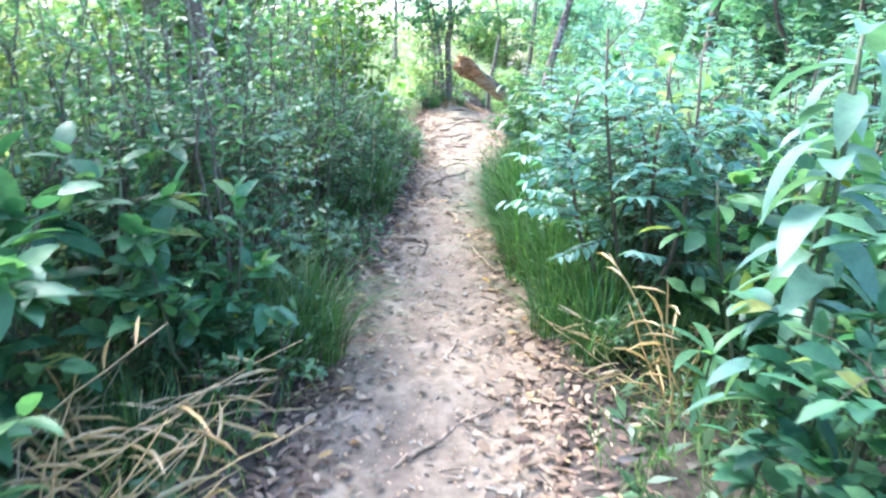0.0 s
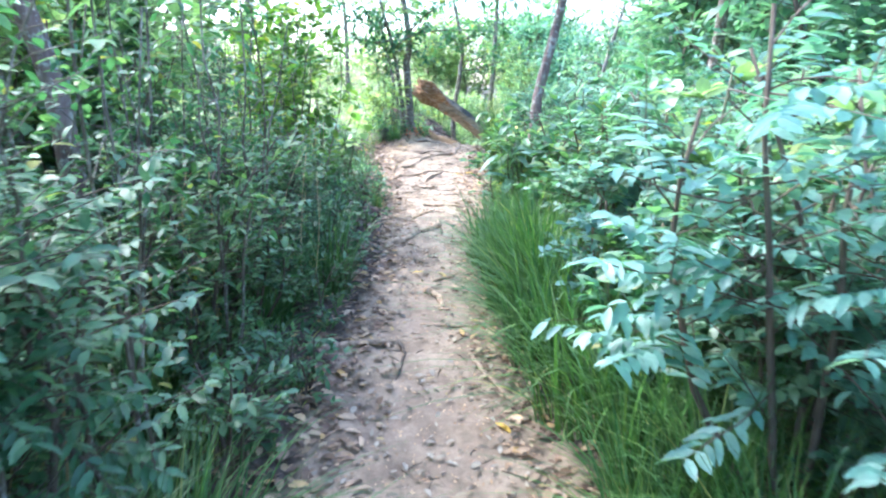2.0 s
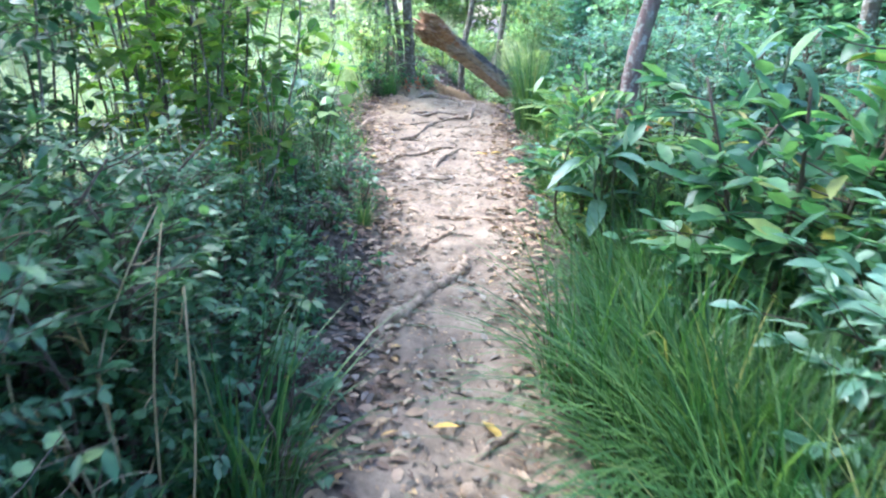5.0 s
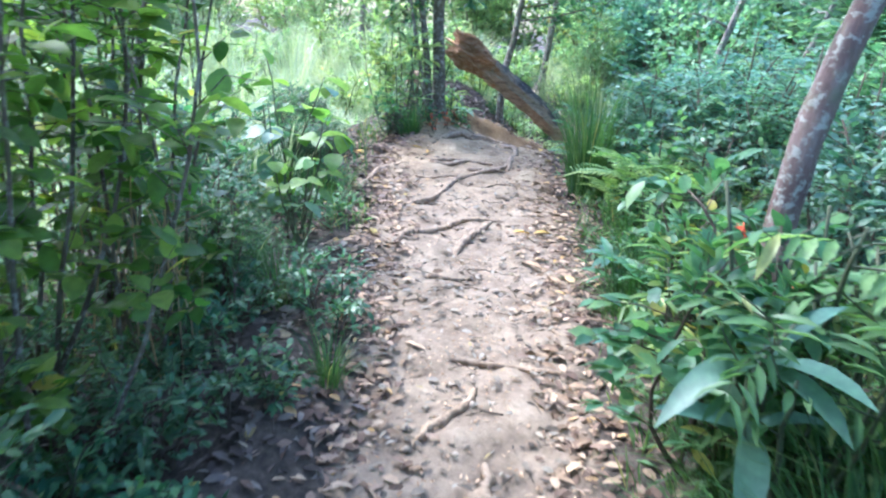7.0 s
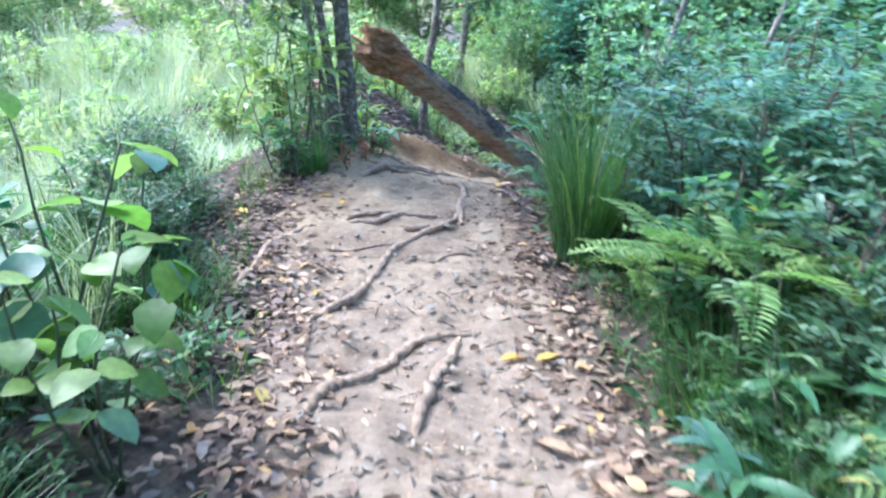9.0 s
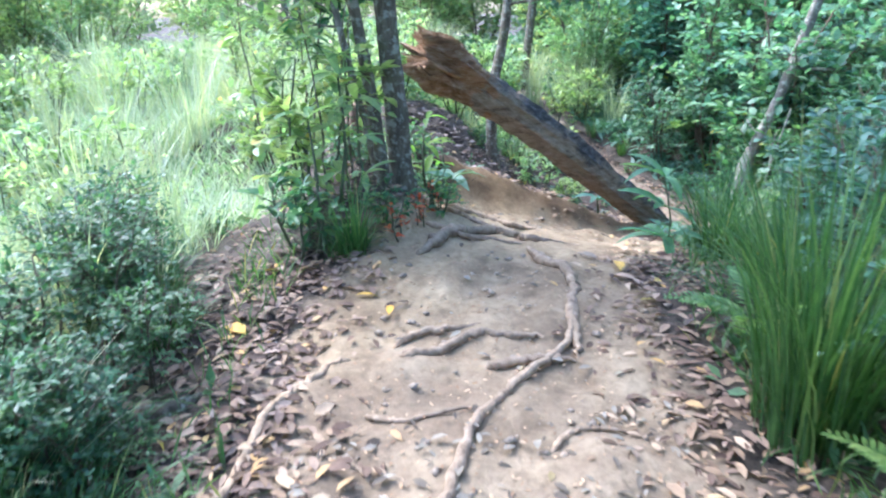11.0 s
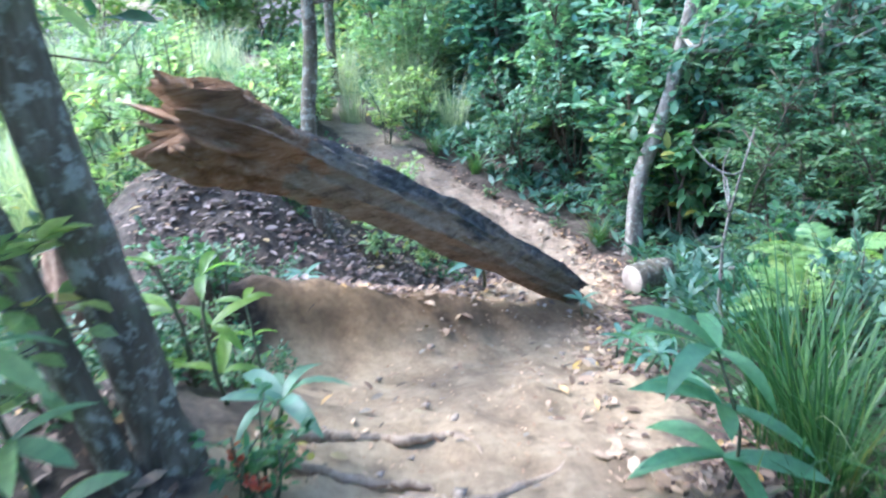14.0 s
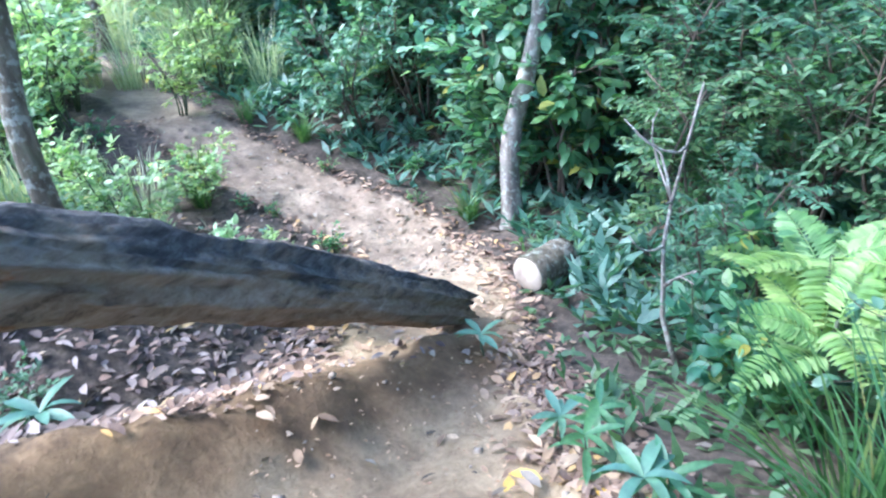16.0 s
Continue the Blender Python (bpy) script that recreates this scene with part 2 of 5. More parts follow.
class Build:
    """Gathers vertices and faces of one mesh."""

    def __init__(self):
        self.v, self.f, self.n = [], [], 0

    def add(self, verts, faces):
        self.v.append(np.asarray(verts, float).reshape(-1, 3))
        self.f += [tuple(i + self.n for i in f) for f in faces]
        self.n += len(self.v[-1])

    def tube(self, pts, radii, sides=6, rough=0.0, cap=True):
        pts = np.asarray(pts, float)
        n = len(pts)
        tan = np.gradient(pts, axis=0)
        tan /= np.linalg.norm(tan, axis=1)[:, None] + 1e-9
        ref = np.array([0.0, 0.0, 1.0]) if abs(tan[:, 2]).mean() < 0.8 else np.array([1.0, 0.0, 0.0])
        side = np.cross(tan, ref)
        side /= np.linalg.norm(side, axis=1)[:, None] + 1e-9
        other = np.cross(side, tan)
        ang = np.arange(sides) / sides * 2 * np.pi
        rad = np.asarray(radii, float)[:, None] * (1 + rough * rng.standard_normal((n, sides)))
        ring = pts[:, None] + rad[..., None] * (np.cos(ang)[None, :, None] * side[:, None] + np.sin(ang)[None, :, None] * other[:, None])
        faces = [(i * sides + j, i * sides + (j + 1) % sides, (i + 1) * sides + (j + 1) % sides, (i + 1) * sides + j) for i in range(n - 1) for j in range(sides)]
        if cap:
            faces += [tuple(range(sides))[::-1], tuple((n - 1) * sides + j for j in range(sides))]
        self.add(ring, faces)

    def leaves(self, at, way, up, length, width, fine=True):
        """Blades from the points at, along way, facing up; fine ones have a folded midrib and a drooping tip."""
        at, way, up = (np.asarray(q, float).reshape(-1, 3) for q in (at, way, up))
        n = len(at)
        length, width = np.broadcast_to(length, n)[:, None], np.broadcast_to(width, n)[:, None]
        way = way / (np.linalg.norm(way, axis=1)[:, None] + 1e-9)
        side = np.cross(way, up)
        side /= np.linalg.norm(side, axis=1)[:, None] + 1e-9
        nor = np.cross(side, way)
        if fine == "round":
            spec = [(0, 0, 0), (0.1, -0.3, 0.03), (0.1, 0, 0), (0.1, 0.3, 0.03), (0.34, -0.5, 0.06), (0.34, 0, 0), (0.34, 0.5, 0.06), (0.64, -0.43, 0.02), (0.64, 0, -0.03), (0.64, 0.43, 0.02), (0.87, -0.22, -0.07), (0.87, 0, -0.1), (0.87, 0.22, -0.07), (1, 0, -0.17)]
            tpl = [(0, 2, 1), (0, 3, 2), (1, 2, 5, 4), (2, 3, 6, 5), (4, 5, 8, 7), (5, 6, 9, 8), (7, 8, 11, 10), (8, 9, 12, 11), (10, 11, 13), (11, 12, 13)]
        elif fine:
            spec = [(0, 0, 0), (0.3, -0.42, 0.05), (0.3, 0, 0), (0.3, 0.42, 0.05), (0.68, -0.4, 0.0), (0.68, 0, -0.05), (0.68, 0.4, 0.0), (1, 0, -0.16)]
            tpl = [(0, 2, 1), (0, 3, 2), (1, 2, 5, 4), (2, 3, 6, 5), (4, 5, 7), (5, 6, 7)]
        else:
            spec = [(0, 0, 0), (0.45, -0.5, 0.03), (1, 0, -0.1), (0.45, 0.5, 0.03)]
            tpl = [(0, 3, 2, 1)]
        rows = [at + way * length * a + side * width * b + nor * length * c for a, b, c in spec]
        v = np.stack(rows, 1).reshape(-1, 3)
        k = len(spec)
        self.v.append(v)
        base = self.n
        self.f += [tuple(base + i * k + j for j in f) for i in range(n) for f in tpl]
        self.n += len(v)

    def mesh(self, name, material, smooth=True):
        me = bpy.data.meshes.new(name)
        me.from_pydata(np.concatenate(self.v).tolist(), [], self.f)
        me.materials.append(material)
        if smooth:
            me.shade_smooth()
        me.update()
        return me


def part(name, build, material, parent=None, label="", smooth=True):
    me = build if isinstance(build, bpy.types.Mesh) else build.mesh(name, material, smooth)
    ob = new(name, me)
    if parent:
        ob.parent = parent
    if label:
        ob["label"] = label
    if name in ("foliage", "twig_spray", "crown", "tussock"):
        ob["kind"] = "stuff"
    return ob


def thing(name, label, category, group=""):
    return tagged(new(name), label, category, group)


def unit(n):
    v = rng.standard_normal((n, 3))
    return v / np.linalg.norm(v, axis=1)[:, None]


def between(a, b, n=None):
    return rng.uniform(a, b, n)


def bend(p0, p1, n=6, sag=0.1):
    """A slightly crooked line between two points."""
    p0, p1 = np.asarray(p0, float), np.asarray(p1, float)
    t = np.linspace(0, 1, n)[:, None]
    line = p0 + (p1 - p0) * t
    off = rng.standard_normal(3) * np.linalg.norm(p1 - p0) * sag
    return line + np.sin(t * np.pi) * off + rng.standard_normal((n, 3)) * np.linalg.norm(p1 - p0) * sag * 0.12 * np.sin(t * np.pi)


def smooth_line(pts, n=24):
    """A rounded line through a few points."""
    pts = np.asarray(pts, float)
    ext = np.vstack([2 * pts[0] - pts[1], pts, 2 * pts[-1] - pts[-2]])
    out = []
    for u in np.linspace(0, len(pts) - 1 - 1e-6, n):
        i = int(u)
        s = u - i
        a, b, c, d = ext[i:i + 4]
        out.append(0.5 * (2 * b + (c - a) * s + (2 * a - 5 * b + 4 * c - d) * s * s + (3 * b - 3 * c + d - a) * s**3))
    return np.array(out)


# ---- ground ----
PROFILE_Y = (-60, -30, -5, 0, 5, 8, 10.5, 12.3, 13.5, 14.5, 16, 17.5, 18.3, 25, 60)
PROFILE_Z = (-0.6, -0.6, -0.15, -0.05, 0.05, 0.2, 0.36, 0.52, 0.4, 0.1, -0.05, 0.2, 0.5, 1.0, 1.5)
TRAIL = ((0.0, -60, 0.5), (0.0, 2, 0.52), (0.03, 3.5, 0.6), (0.03, 5, 0.47), (0.12, 6.5, 0.36), (0.27, 8.5, 0.5), (0.35, 10, 0.66), (0.35, 11.5, 0.78),
         (0.55, 12.3, 0.7), (1.05, 13.2, 0.72), (1.45, 14.0, 0.6), (2.1, 14.7, 0.5), (2.85, 15.6, 0.45), (3.0, 16.3, 0.4), (2.75, 17.2, 0.38), (2.42, 18.2, 0.34), (2.2, 20, 0.32), (2.0, 26, 0.3))
TRAIL_A = np.array(TRAIL, float)


def trail_distance(x, y):
    """How far a place is from the trail's middle, in half widths, and in metres from its edge."""
    x, y = np.asarray(x, float), np.asarray(y, float)
    best, rim = np.full(x.shape, 1e9), np.full(x.shape, 1e9)
    for (ax, ay, aw), (bx, by, bw) in zip(TRAIL_A[:-1], TRAIL_A[1:]):
        dx, dy = bx - ax, by - ay
        s = np.clip(((x - ax) * dx + (y - ay) * dy) / (dx * dx + dy * dy), 0, 1)
        d = np.hypot(x - ax - s * dx, y - ay - s * dy)
        w = aw + (bw - aw) * s
        best, rim = np.minimum(best, d / w), np.minimum(rim, d - w)
    return best, rim


def ease(v):
    v = np.clip(v, 0, 1)
    return v * v * (3 - 2 * v)


def ground_z(x, y):
    x, y = np.asarray(x, float), np.asarray(y, float)
    z = np.interp(y, PROFILE_Y, PROFILE_Z) * 1.0
    z = z - 0.2 * ease((y - 11.8) / 1.5) * np.clip(x - 0.6, 0, 2.4)
    near, rim = trail_distance(x, y)
    z = z + 0.10 * ease((near - 0.8) / 0.8) * (1 - ease((y - 8.5) / 2))
    z = z - 0.16 * ease((y - 8.5) / 2.0) * np.clip(-x - 0.5, 0, 3)
    z = z + 0.4 * np.exp(-(((x + 0.12) / 0.5) ** 2 + ((y - 13.35) / 0.75) ** 2))
    z = z + 0.85 * np.exp(-(((x - 0.35) / 0.95) ** 2 + ((y - 16.1) / 1.0) ** 2))
    # the earth bank that the log lies on
    s = np.clip(((x - 0.3) * 2.05 + (y - 14.42) * 0.3) / 4.29, 0, 1)
    away = np.hypot(x - 0.3 - s * 2.05, y - 14.42 - s * 0.3)
    z = z + (0.46 - 0.36 * s) * np.exp(-(away / 0.27) ** 2)
    lump = 0.018 * np.sin(x * 7.1 + 1.3 * np.sin(y * 4.3)) * np.sin(y * 6.3 + 1.1 * np.sin(x * 5.7)) + 0.008 * np.sin(x * 19 + y * 7) * np.sin(y * 17 - x * 5)
    return z + lump * np.where(rim > 0, 1.6, 0.8)


def gz(x, y):
    return float(ground_z(x, y))


def spread(lo, hi, step, far):
    """Grid lines: close together between lo and hi, then ever wider out to far."""
    inner = np.arange(lo, hi + step / 2, step)
    out, d, p = [], step, hi
    while p < far:
        d *= 1.35
        p += d
        out.append(p)
    left, d, p = [], step, lo
    while p > -far:
        d *= 1.35
        p -= d
        left.append(p)
    return np.array(left[::-1] + inner.tolist() + out)


def build_ground():
    xs, ys = spread(-2.6, 4.2, 0.045, 400), spread(0.6, 18.6, 0.045, 400)
    X, Y = np.meshgrid(xs, ys)
    Z = ground_z(X, Y)
    near, rim = trail_distance(X, Y)
    on = rim < 2.0
    bumps = np.zeros(X.shape)
    for i, j in zip(*np.nonzero(on & (X > -2.6) & (X < 4.2) & (Y > 0.6) & (Y < 18.6))):
        bumps[i, j] = noise.fractal((X[i, j] * 5, Y[i, j] * 5, 0.3), 0.8, 2.0, 6) * 0.026
    Z = Z + bumps
    nx, ny = len(xs), len(ys)
    idx = np.arange(nx * ny).reshape(ny, nx)
    faces = np.stack([idx[:-1, :-1], idx[:-1, 1:], idx[1:, 1:], idx[1:, :-1]], -1).reshape(-1, 4)
    me = bpy.data.meshes.new("ground")
    me.from_pydata(np.stack([X, Y, Z], -1).reshape(-1, 3).tolist(), [], faces.tolist())
    me.materials.append(M_SOIL)
    at = me.attributes.new("trodden", "FLOAT", "POINT")
    at.data.foreach_set("value", np.maximum(1 - ease((near - 0.55) / 0.75), np.exp(-((X - 1.3) / 0.85) ** 4 - ((Y - 13.85) / 0.8) ** 4)).ravel().astype(np.float32))
    # shade and damp of the bank under the log, put into the soil colour
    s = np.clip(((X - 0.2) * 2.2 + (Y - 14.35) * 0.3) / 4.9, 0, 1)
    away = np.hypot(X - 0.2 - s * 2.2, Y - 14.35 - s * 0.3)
    damp_shade = me.attributes.new("damp_shade", "FLOAT", "POINT")
    damp_shade.data.foreach_set("value", (0.85 * ease(1.3 - away / 0.27 + 9 * bumps)).ravel().astype(np.float32))
    clay = me.attributes.new("clay", "FLOAT", "POINT")
    clay.data.foreach_set("value", (ease((Y - 9.5) / 3.0) * (1 - ease((Y - 14.8) / 1.2))).ravel().astype(np.float32))
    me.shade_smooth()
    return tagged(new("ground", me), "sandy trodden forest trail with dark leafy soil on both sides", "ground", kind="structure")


build_ground()

# ---- plants: one function for each kind ----
POOL = {}


def place(kind, make, variants, x, y, scale=1.0, turn=None, lift=0.0, tip=0.0):
    """Stands a plant of that kind on the ground: the first of each variant is built, the others are copies."""
    turn = between(0, 360) if turn is None else turn
    v = int(rng.integers(variants))
    m = pose(x, y, gz(x, y) - 0.02 + lift, tip * between(-1, 1), tip * between(-1, 1), turn) @ Matrix.Scale(scale, 4)
    key = (kind, v)
    if key not in POOL:
        POOL[key] = make()
        POOL[key].matrix_basis = m
        return POOL[key]
    ob = copy_thing(POOL[key], pose(0, 0, 0))
    ob.matrix_basis = m
    return ob


def shrub(name, label, leaf, height, radius, twigs, per_twig, length, width, fine=True, stem=None, stems=5, low=0.12, bare=0.3, group="roadside shrubs", paired=False):
    """Several stems from one root, twigs all through the crown, and leaves along each twig."""
    ob = thing(name, label, "shrub", group)
    wood, green = Build(), Build()
    tops = []
    for s in range(stems):
        stalk = Build()
        a = s / stems * 2 * np.pi + between(-0.4, 0.4)
        r = radius * between(0.25, 0.75)
        top = np.array([np.cos(a) * r, np.sin(a) * r, height * between(0.7, 1.0)])
        line = bend((np.cos(a) * 0.04, np.sin(a) * 0.04, 0), top, 7, 0.08)
        stalk.tube(line, np.linspace(0.011, 0.004, 7) * (0.6 + height * 0.5), 5)
        part("stem", stalk, stem or M_TWIG, ob)
        tops.append(line)
    lines = np.array(tops)
    for _ in range(twigs):
        line = lines[rng.integers(stems)]
        u = between(bare, 1.0) * 5.99
        i = int(u)
        p0 = line[i] + (line[i + 1] - line[i]) * (u - i)
        out = unit(1)[0] * (1, 1, 0.5) + (0, 0, 0.35) + p0 * (0.7, 0.7, 0) / radius
        p1 = p0 + out / np.linalg.norm(out) * radius * between(0.35, 0.75)
        p1[2] = max(p1[2], low * height * between(0.3, 1.2))
        if fine:
            wood.tube(bend(p0, p1, 4, 0.1), (0.0035, 0.003, 0.0022, 0.0012), 3, cap=False)
        else:
            wood.tube([p0, p1], (0.0035, 0.0012), 3, cap=False)
        k = per_twig
        s = between(0.2, 1.0, k)
        at = p0 + (p1 - p0) * s[:, None] + rng.standard_normal((k, 3)) * 0.006
        d = (p1 - p0) / (np.linalg.norm(p1 - p0) + 1e-9)
        way = unit(k) * (1, 1, 0.45) + d * 0.9
        up = unit(k) * 0.5 + (0, 0, 1)
        if paired:
            # leaflets in two rows along the twig
            s = np.repeat(np.linspace(0.25, 1.0, (k + 1) // 2), 2)[:k]
            at = p0 + (p1 - p0) * s[:, None]
            flank = np.cross(d, (0, 0, 1.0))
            flank /= np.linalg.norm(flank) + 1e-9
            way = flank * np.where(np.arange(k) % 2, 1.0, -1.0)[:, None] + d * 0.75 + unit(k) * 0.3 - (0, 0, between(0.1, 0.5))
            up = unit(k) * 0.5 + (0, 0, 1)
        green.leaves(at, way, up, length * between(0.6, 1.2, k), width * between(0.7, 1.15, k), fine)
    part("twig_spray", wood, stem or M_TWIG, ob)
    part("foliage", green, leaf, ob)
    return ob


def oval_shrub():
    return shrub("oval_leaf_shrub", "green shrub with oval glossy leaves beside the trail", M_LEAF, 1.1, 0.45, 72, 8, 0.115, 0.06)


def deep_shrub():
    return shrub("dark_shrub", "dark green dense shrub with small leaves beside the trail", M_LEAF_DEEP, 1.35, 0.5, 120, 10, 0.075, 0.036)


def blue_shrub():
    return shrub("blue_green_shrub", "blue-green shrub with fine glossy leaflets beside the trail", M_LEAF_BLUE, 1.1, 0.48, 100, 10, 0.085, 0.042)


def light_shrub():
    return shrub("light_shrub", "leafy shrub among the weeds with sunlight put into its light green", M_LEAF_HAZE, 1.0, 0.42, 55, 8, 0.1, 0.055, stem=M_STEM)


def big_shrub():
    return shrub("tall_thicket_shrub", "tall dense green thicket shrub behind the trail edge", M_THICKET, 2.5, 1.0, 300, 12, 0.15, 0.07, False, stems=5, bare=0.1, group="thicket")


def big_blue_shrub():
    return shrub("tall_vine_shrub", "tall blue-green thicket hung with leafy vines", M_THICKET_BLUE, 2.6, 1.0, 300, 12, 0.15, 0.075, False, stems=5, bare=0.1, group="thicket")


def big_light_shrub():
    return shrub("tall_sunlit_shrub", "tall shrub in the open growth with sun haze in its pale green", M_LEAF_HAZE, 2.6, 1.1, 220, 11, 0.15, 0.08, False, stems=5, bare=0.15, group="thicket")


def pinnate_shrub():
    return shrub("pinnate_shrub", "blue-green shrub with paired leaflets along thin twigs", M_THICKET_BLUE, 1.5, 0.6, 100, 16, 0.08, 0.036, paired=True)


def deep_pinnate():
    return shrub("pinnate_shrub", "dark green shrub with small paired leaflets along thin twigs", M_LEAF_DEEP, 1.7, 0.65, 110, 16, 0.075, 0.032, paired=True)


def vine_wall_shrub():
    return shrub("vine_clad_shrub", "tall shrub hung with rounded blue-green vine leaves", M_THICKET_BLUE, 2.1, 0.8, 210, 9, 0.105, 0.07, stems=5, bare=0.08, group="thicket")


def bamboo_weed():
    return shrub("narrow_leaf_weed", "light green weed with narrow pointed leaves at the trail edge", M_NARROW, 0.75, 0.32, 36, 9, 0.1, 0.024, stem=M_STEM, stems=6, low=0.1, bare=0.2, group="weeds", paired=True)


def tall_sapling(label, leaf, low, high, length, width, stems, twigs):
    """A clump of thin upright stems with loose leafy twigs all the way up."""
    ob = thing("tall_sapling", label, "sapling", "saplings")
    wood, green = Build(), Build()
    for s in range(stems):
        a = s / stems * 6.283 + between(-0.6, 0.6)
        h = between(low, high)
        foot = np.array([np.cos(a), np.sin(a), 0]) * between(0.03, 0.16)
        line = bend(foot, foot + (np.cos(a) * h * 0.13, np.sin(a) * h * 0.13, h), 10, 0.045)
        stalk = Build()
        stalk.tube(line, np.linspace(0.009, 0.003, 10), 6)
        part("stem", stalk, M_BARK, ob)
        for _ in range(twigs):
            u = between(0.18, 0.99) * 8.99
            i = int(u)
            p0 = line[i] + (line[i + 1] - line[i]) * (u - i)
            d = unit(1)[0] * (1, 1, 0.3) + (0, 0, 0.4)
            d = d / np.linalg.norm(d)
            p1 = p0 + d * between(0.12, 0.34)
            wood.tube(bend(p0, p1, 3), (0.0025, 0.002, 0.001), 3, cap=False)
            k = 6
            v = between(0.2, 1.0, k)
            green.leaves(p0 + (p1 - p0) * v[:, None], unit(k) * (1, 1, 0.5) + d * 0.5 - (0, 0, 0.15), unit(k) * 0.5 + (0, 0, 1), length * between(0.6, 1.15, k), width * between(0.7, 1.1, k), "round" if width > 0.06 else True)
    part("twig_spray", wood, M_BARK, ob)
    part("foliage", green, leaf, ob)
    return ob


def fine_sapling():
    return tall_sapling("tall thin sapling with small sparse green leaves", M_LEAF, 1.5, 2.3, 0.06, 0.03, 5, 17)


def round_sapling():
    return tall_sapling("tall dark-stemmed sapling with rounded yellow-green leaves", M_BACKLIT, 1.7, 2.4, 0.095, 0.066, 6, 17)


def dark_sapling():
    return tall_sapling("tall shaded sapling with dark green leaves", M_LEAF_DEEP, 1.5, 2.2, 0.09, 0.05, 6, 20)


def vine_sapling():
    return tall_sapling("slim sapling beside the leaning trees, long drooping leaves coloured as if sunlit", M_LEAF_HAZE, 1.2, 1.9, 0.13, 0.045, 3, 10)


def hang_plant():
    return lance_plant("slender plant with hanging yellow-green leaves under the tree", M_LEAF_HAZE, 12, 0.15, 0.042, 0.5, 3)


def sapling():
    ob = thing("sapling", "thin dark sapling with sparse oval green leaves", "sapling", "saplings")
    wood, green = Build(), Build()
    for s in range(3):
        a = between(0, 6.28)
        h = between(1.3, 2.1)
        line = bend((0, 0, 0), (np.cos(a) * 0.25, np.sin(a) * 0.25, h), 9, 0.05)
        stalk = Build()
        stalk.tube(line, np.linspace(0.011, 0.004, 9), 6)
        part("stem", stalk, M_BARK, ob)
        for _ in range(15):
            u = between(0.25, 0.99) * 8
            i = int(u)
            p0 = line[i] + (line[i + 1] - line[i]) * (u - i)
            d = unit(1)[0] * (1, 1, 0.3) + (0, 0, 0.25)
            p1 = p0 + d / np.linalg.norm(d) * between(0.15, 0.35)
            wood.tube(bend(p0, p1, 3), (0.003, 0.0025, 0.0012), 3, cap=False)
            k = 7
            sft = between(0.25, 1.0, k)
            green.leaves(p0 + (p1 - p0) * sft[:, None], unit(k) * (1, 1, 0.4) + d * 0.6, unit(k) * 0.4 + (0, 0, 1), between(0.05, 0.1, k), between(0.03, 0.05, k))
    part("twig_spray", wood, M_BARK, ob)
    part("foliage", green, M_LEAF, ob)
    return ob


def blade_mesh(length, width, droop, n=6):
    """One long lance-shaped blade along +x that rises and then droops, with a folded midrib."""
    b = Build()
    t = np.linspace(0, 1, n)
    w = width * np.sin(np.pi * np.clip(t * 0.92 + 0.06, 0, 1)) ** 0.7
    w[-1] = 0.001
    cx = length * t
    cz = length * (0.42 * t - droop * t**2)
    rows = np.stack([np.stack([cx, -w / 2, cz + w * 0.16], -1), np.stack([cx, 0 * t, cz], -1), np.stack([cx, w / 2, cz + w * 0.16], -1)], 1)
    f = []
    for i in range(n - 1):
        f += [(i * 3, i * 3 + 1, i * 3 + 4, i * 3 + 3), (i * 3 + 1, i * 3 + 2, i * 3 + 5, i * 3 + 4)]
    b.add(rows.reshape(-1, 3), f)
    return b


def lance_plant(label="green plant with long lance-shaped leaves in a whorl", leaf=None, count=9, length=0.26, width=0.055, stalk=0.3, tiers=2):
    """A stalk with whorls of long leaves, each leaf a part of its own."""
    leaf = leaf or M_LEAF
    ob = thing("lance_leaf_plant", label, "plant", "lance-leaved plants")
    wood = Build()
    line = bend((0, 0, 0), (between(-0.05, 0.05), between(-0.05, 0.05), stalk), 5, 0.05)
    wood.tube(line, np.linspace(0.008, 0.004, 5), 6)
    part("stalk", wood, M_STEM, ob)
    shapes = [blade_mesh(length, width, d).mesh("leaf", leaf) for d in (0.3, 0.5, 0.75)]
    for k in range(count):
        tier = k % tiers
        z = stalk * (1 - 0.35 * tier)
        o = part("leaf", shapes[int(rng.integers(3))], leaf, ob)
        o.matrix_basis = pose(line[-1][0] * z / stalk, line[-1][1] * z / stalk, z, between(-18, 18), between(-25, 15), k / count * 720 / tiers + between(-22, 22)) @ Matrix.Scale(between(0.75, 1.15), 4)
    return ob


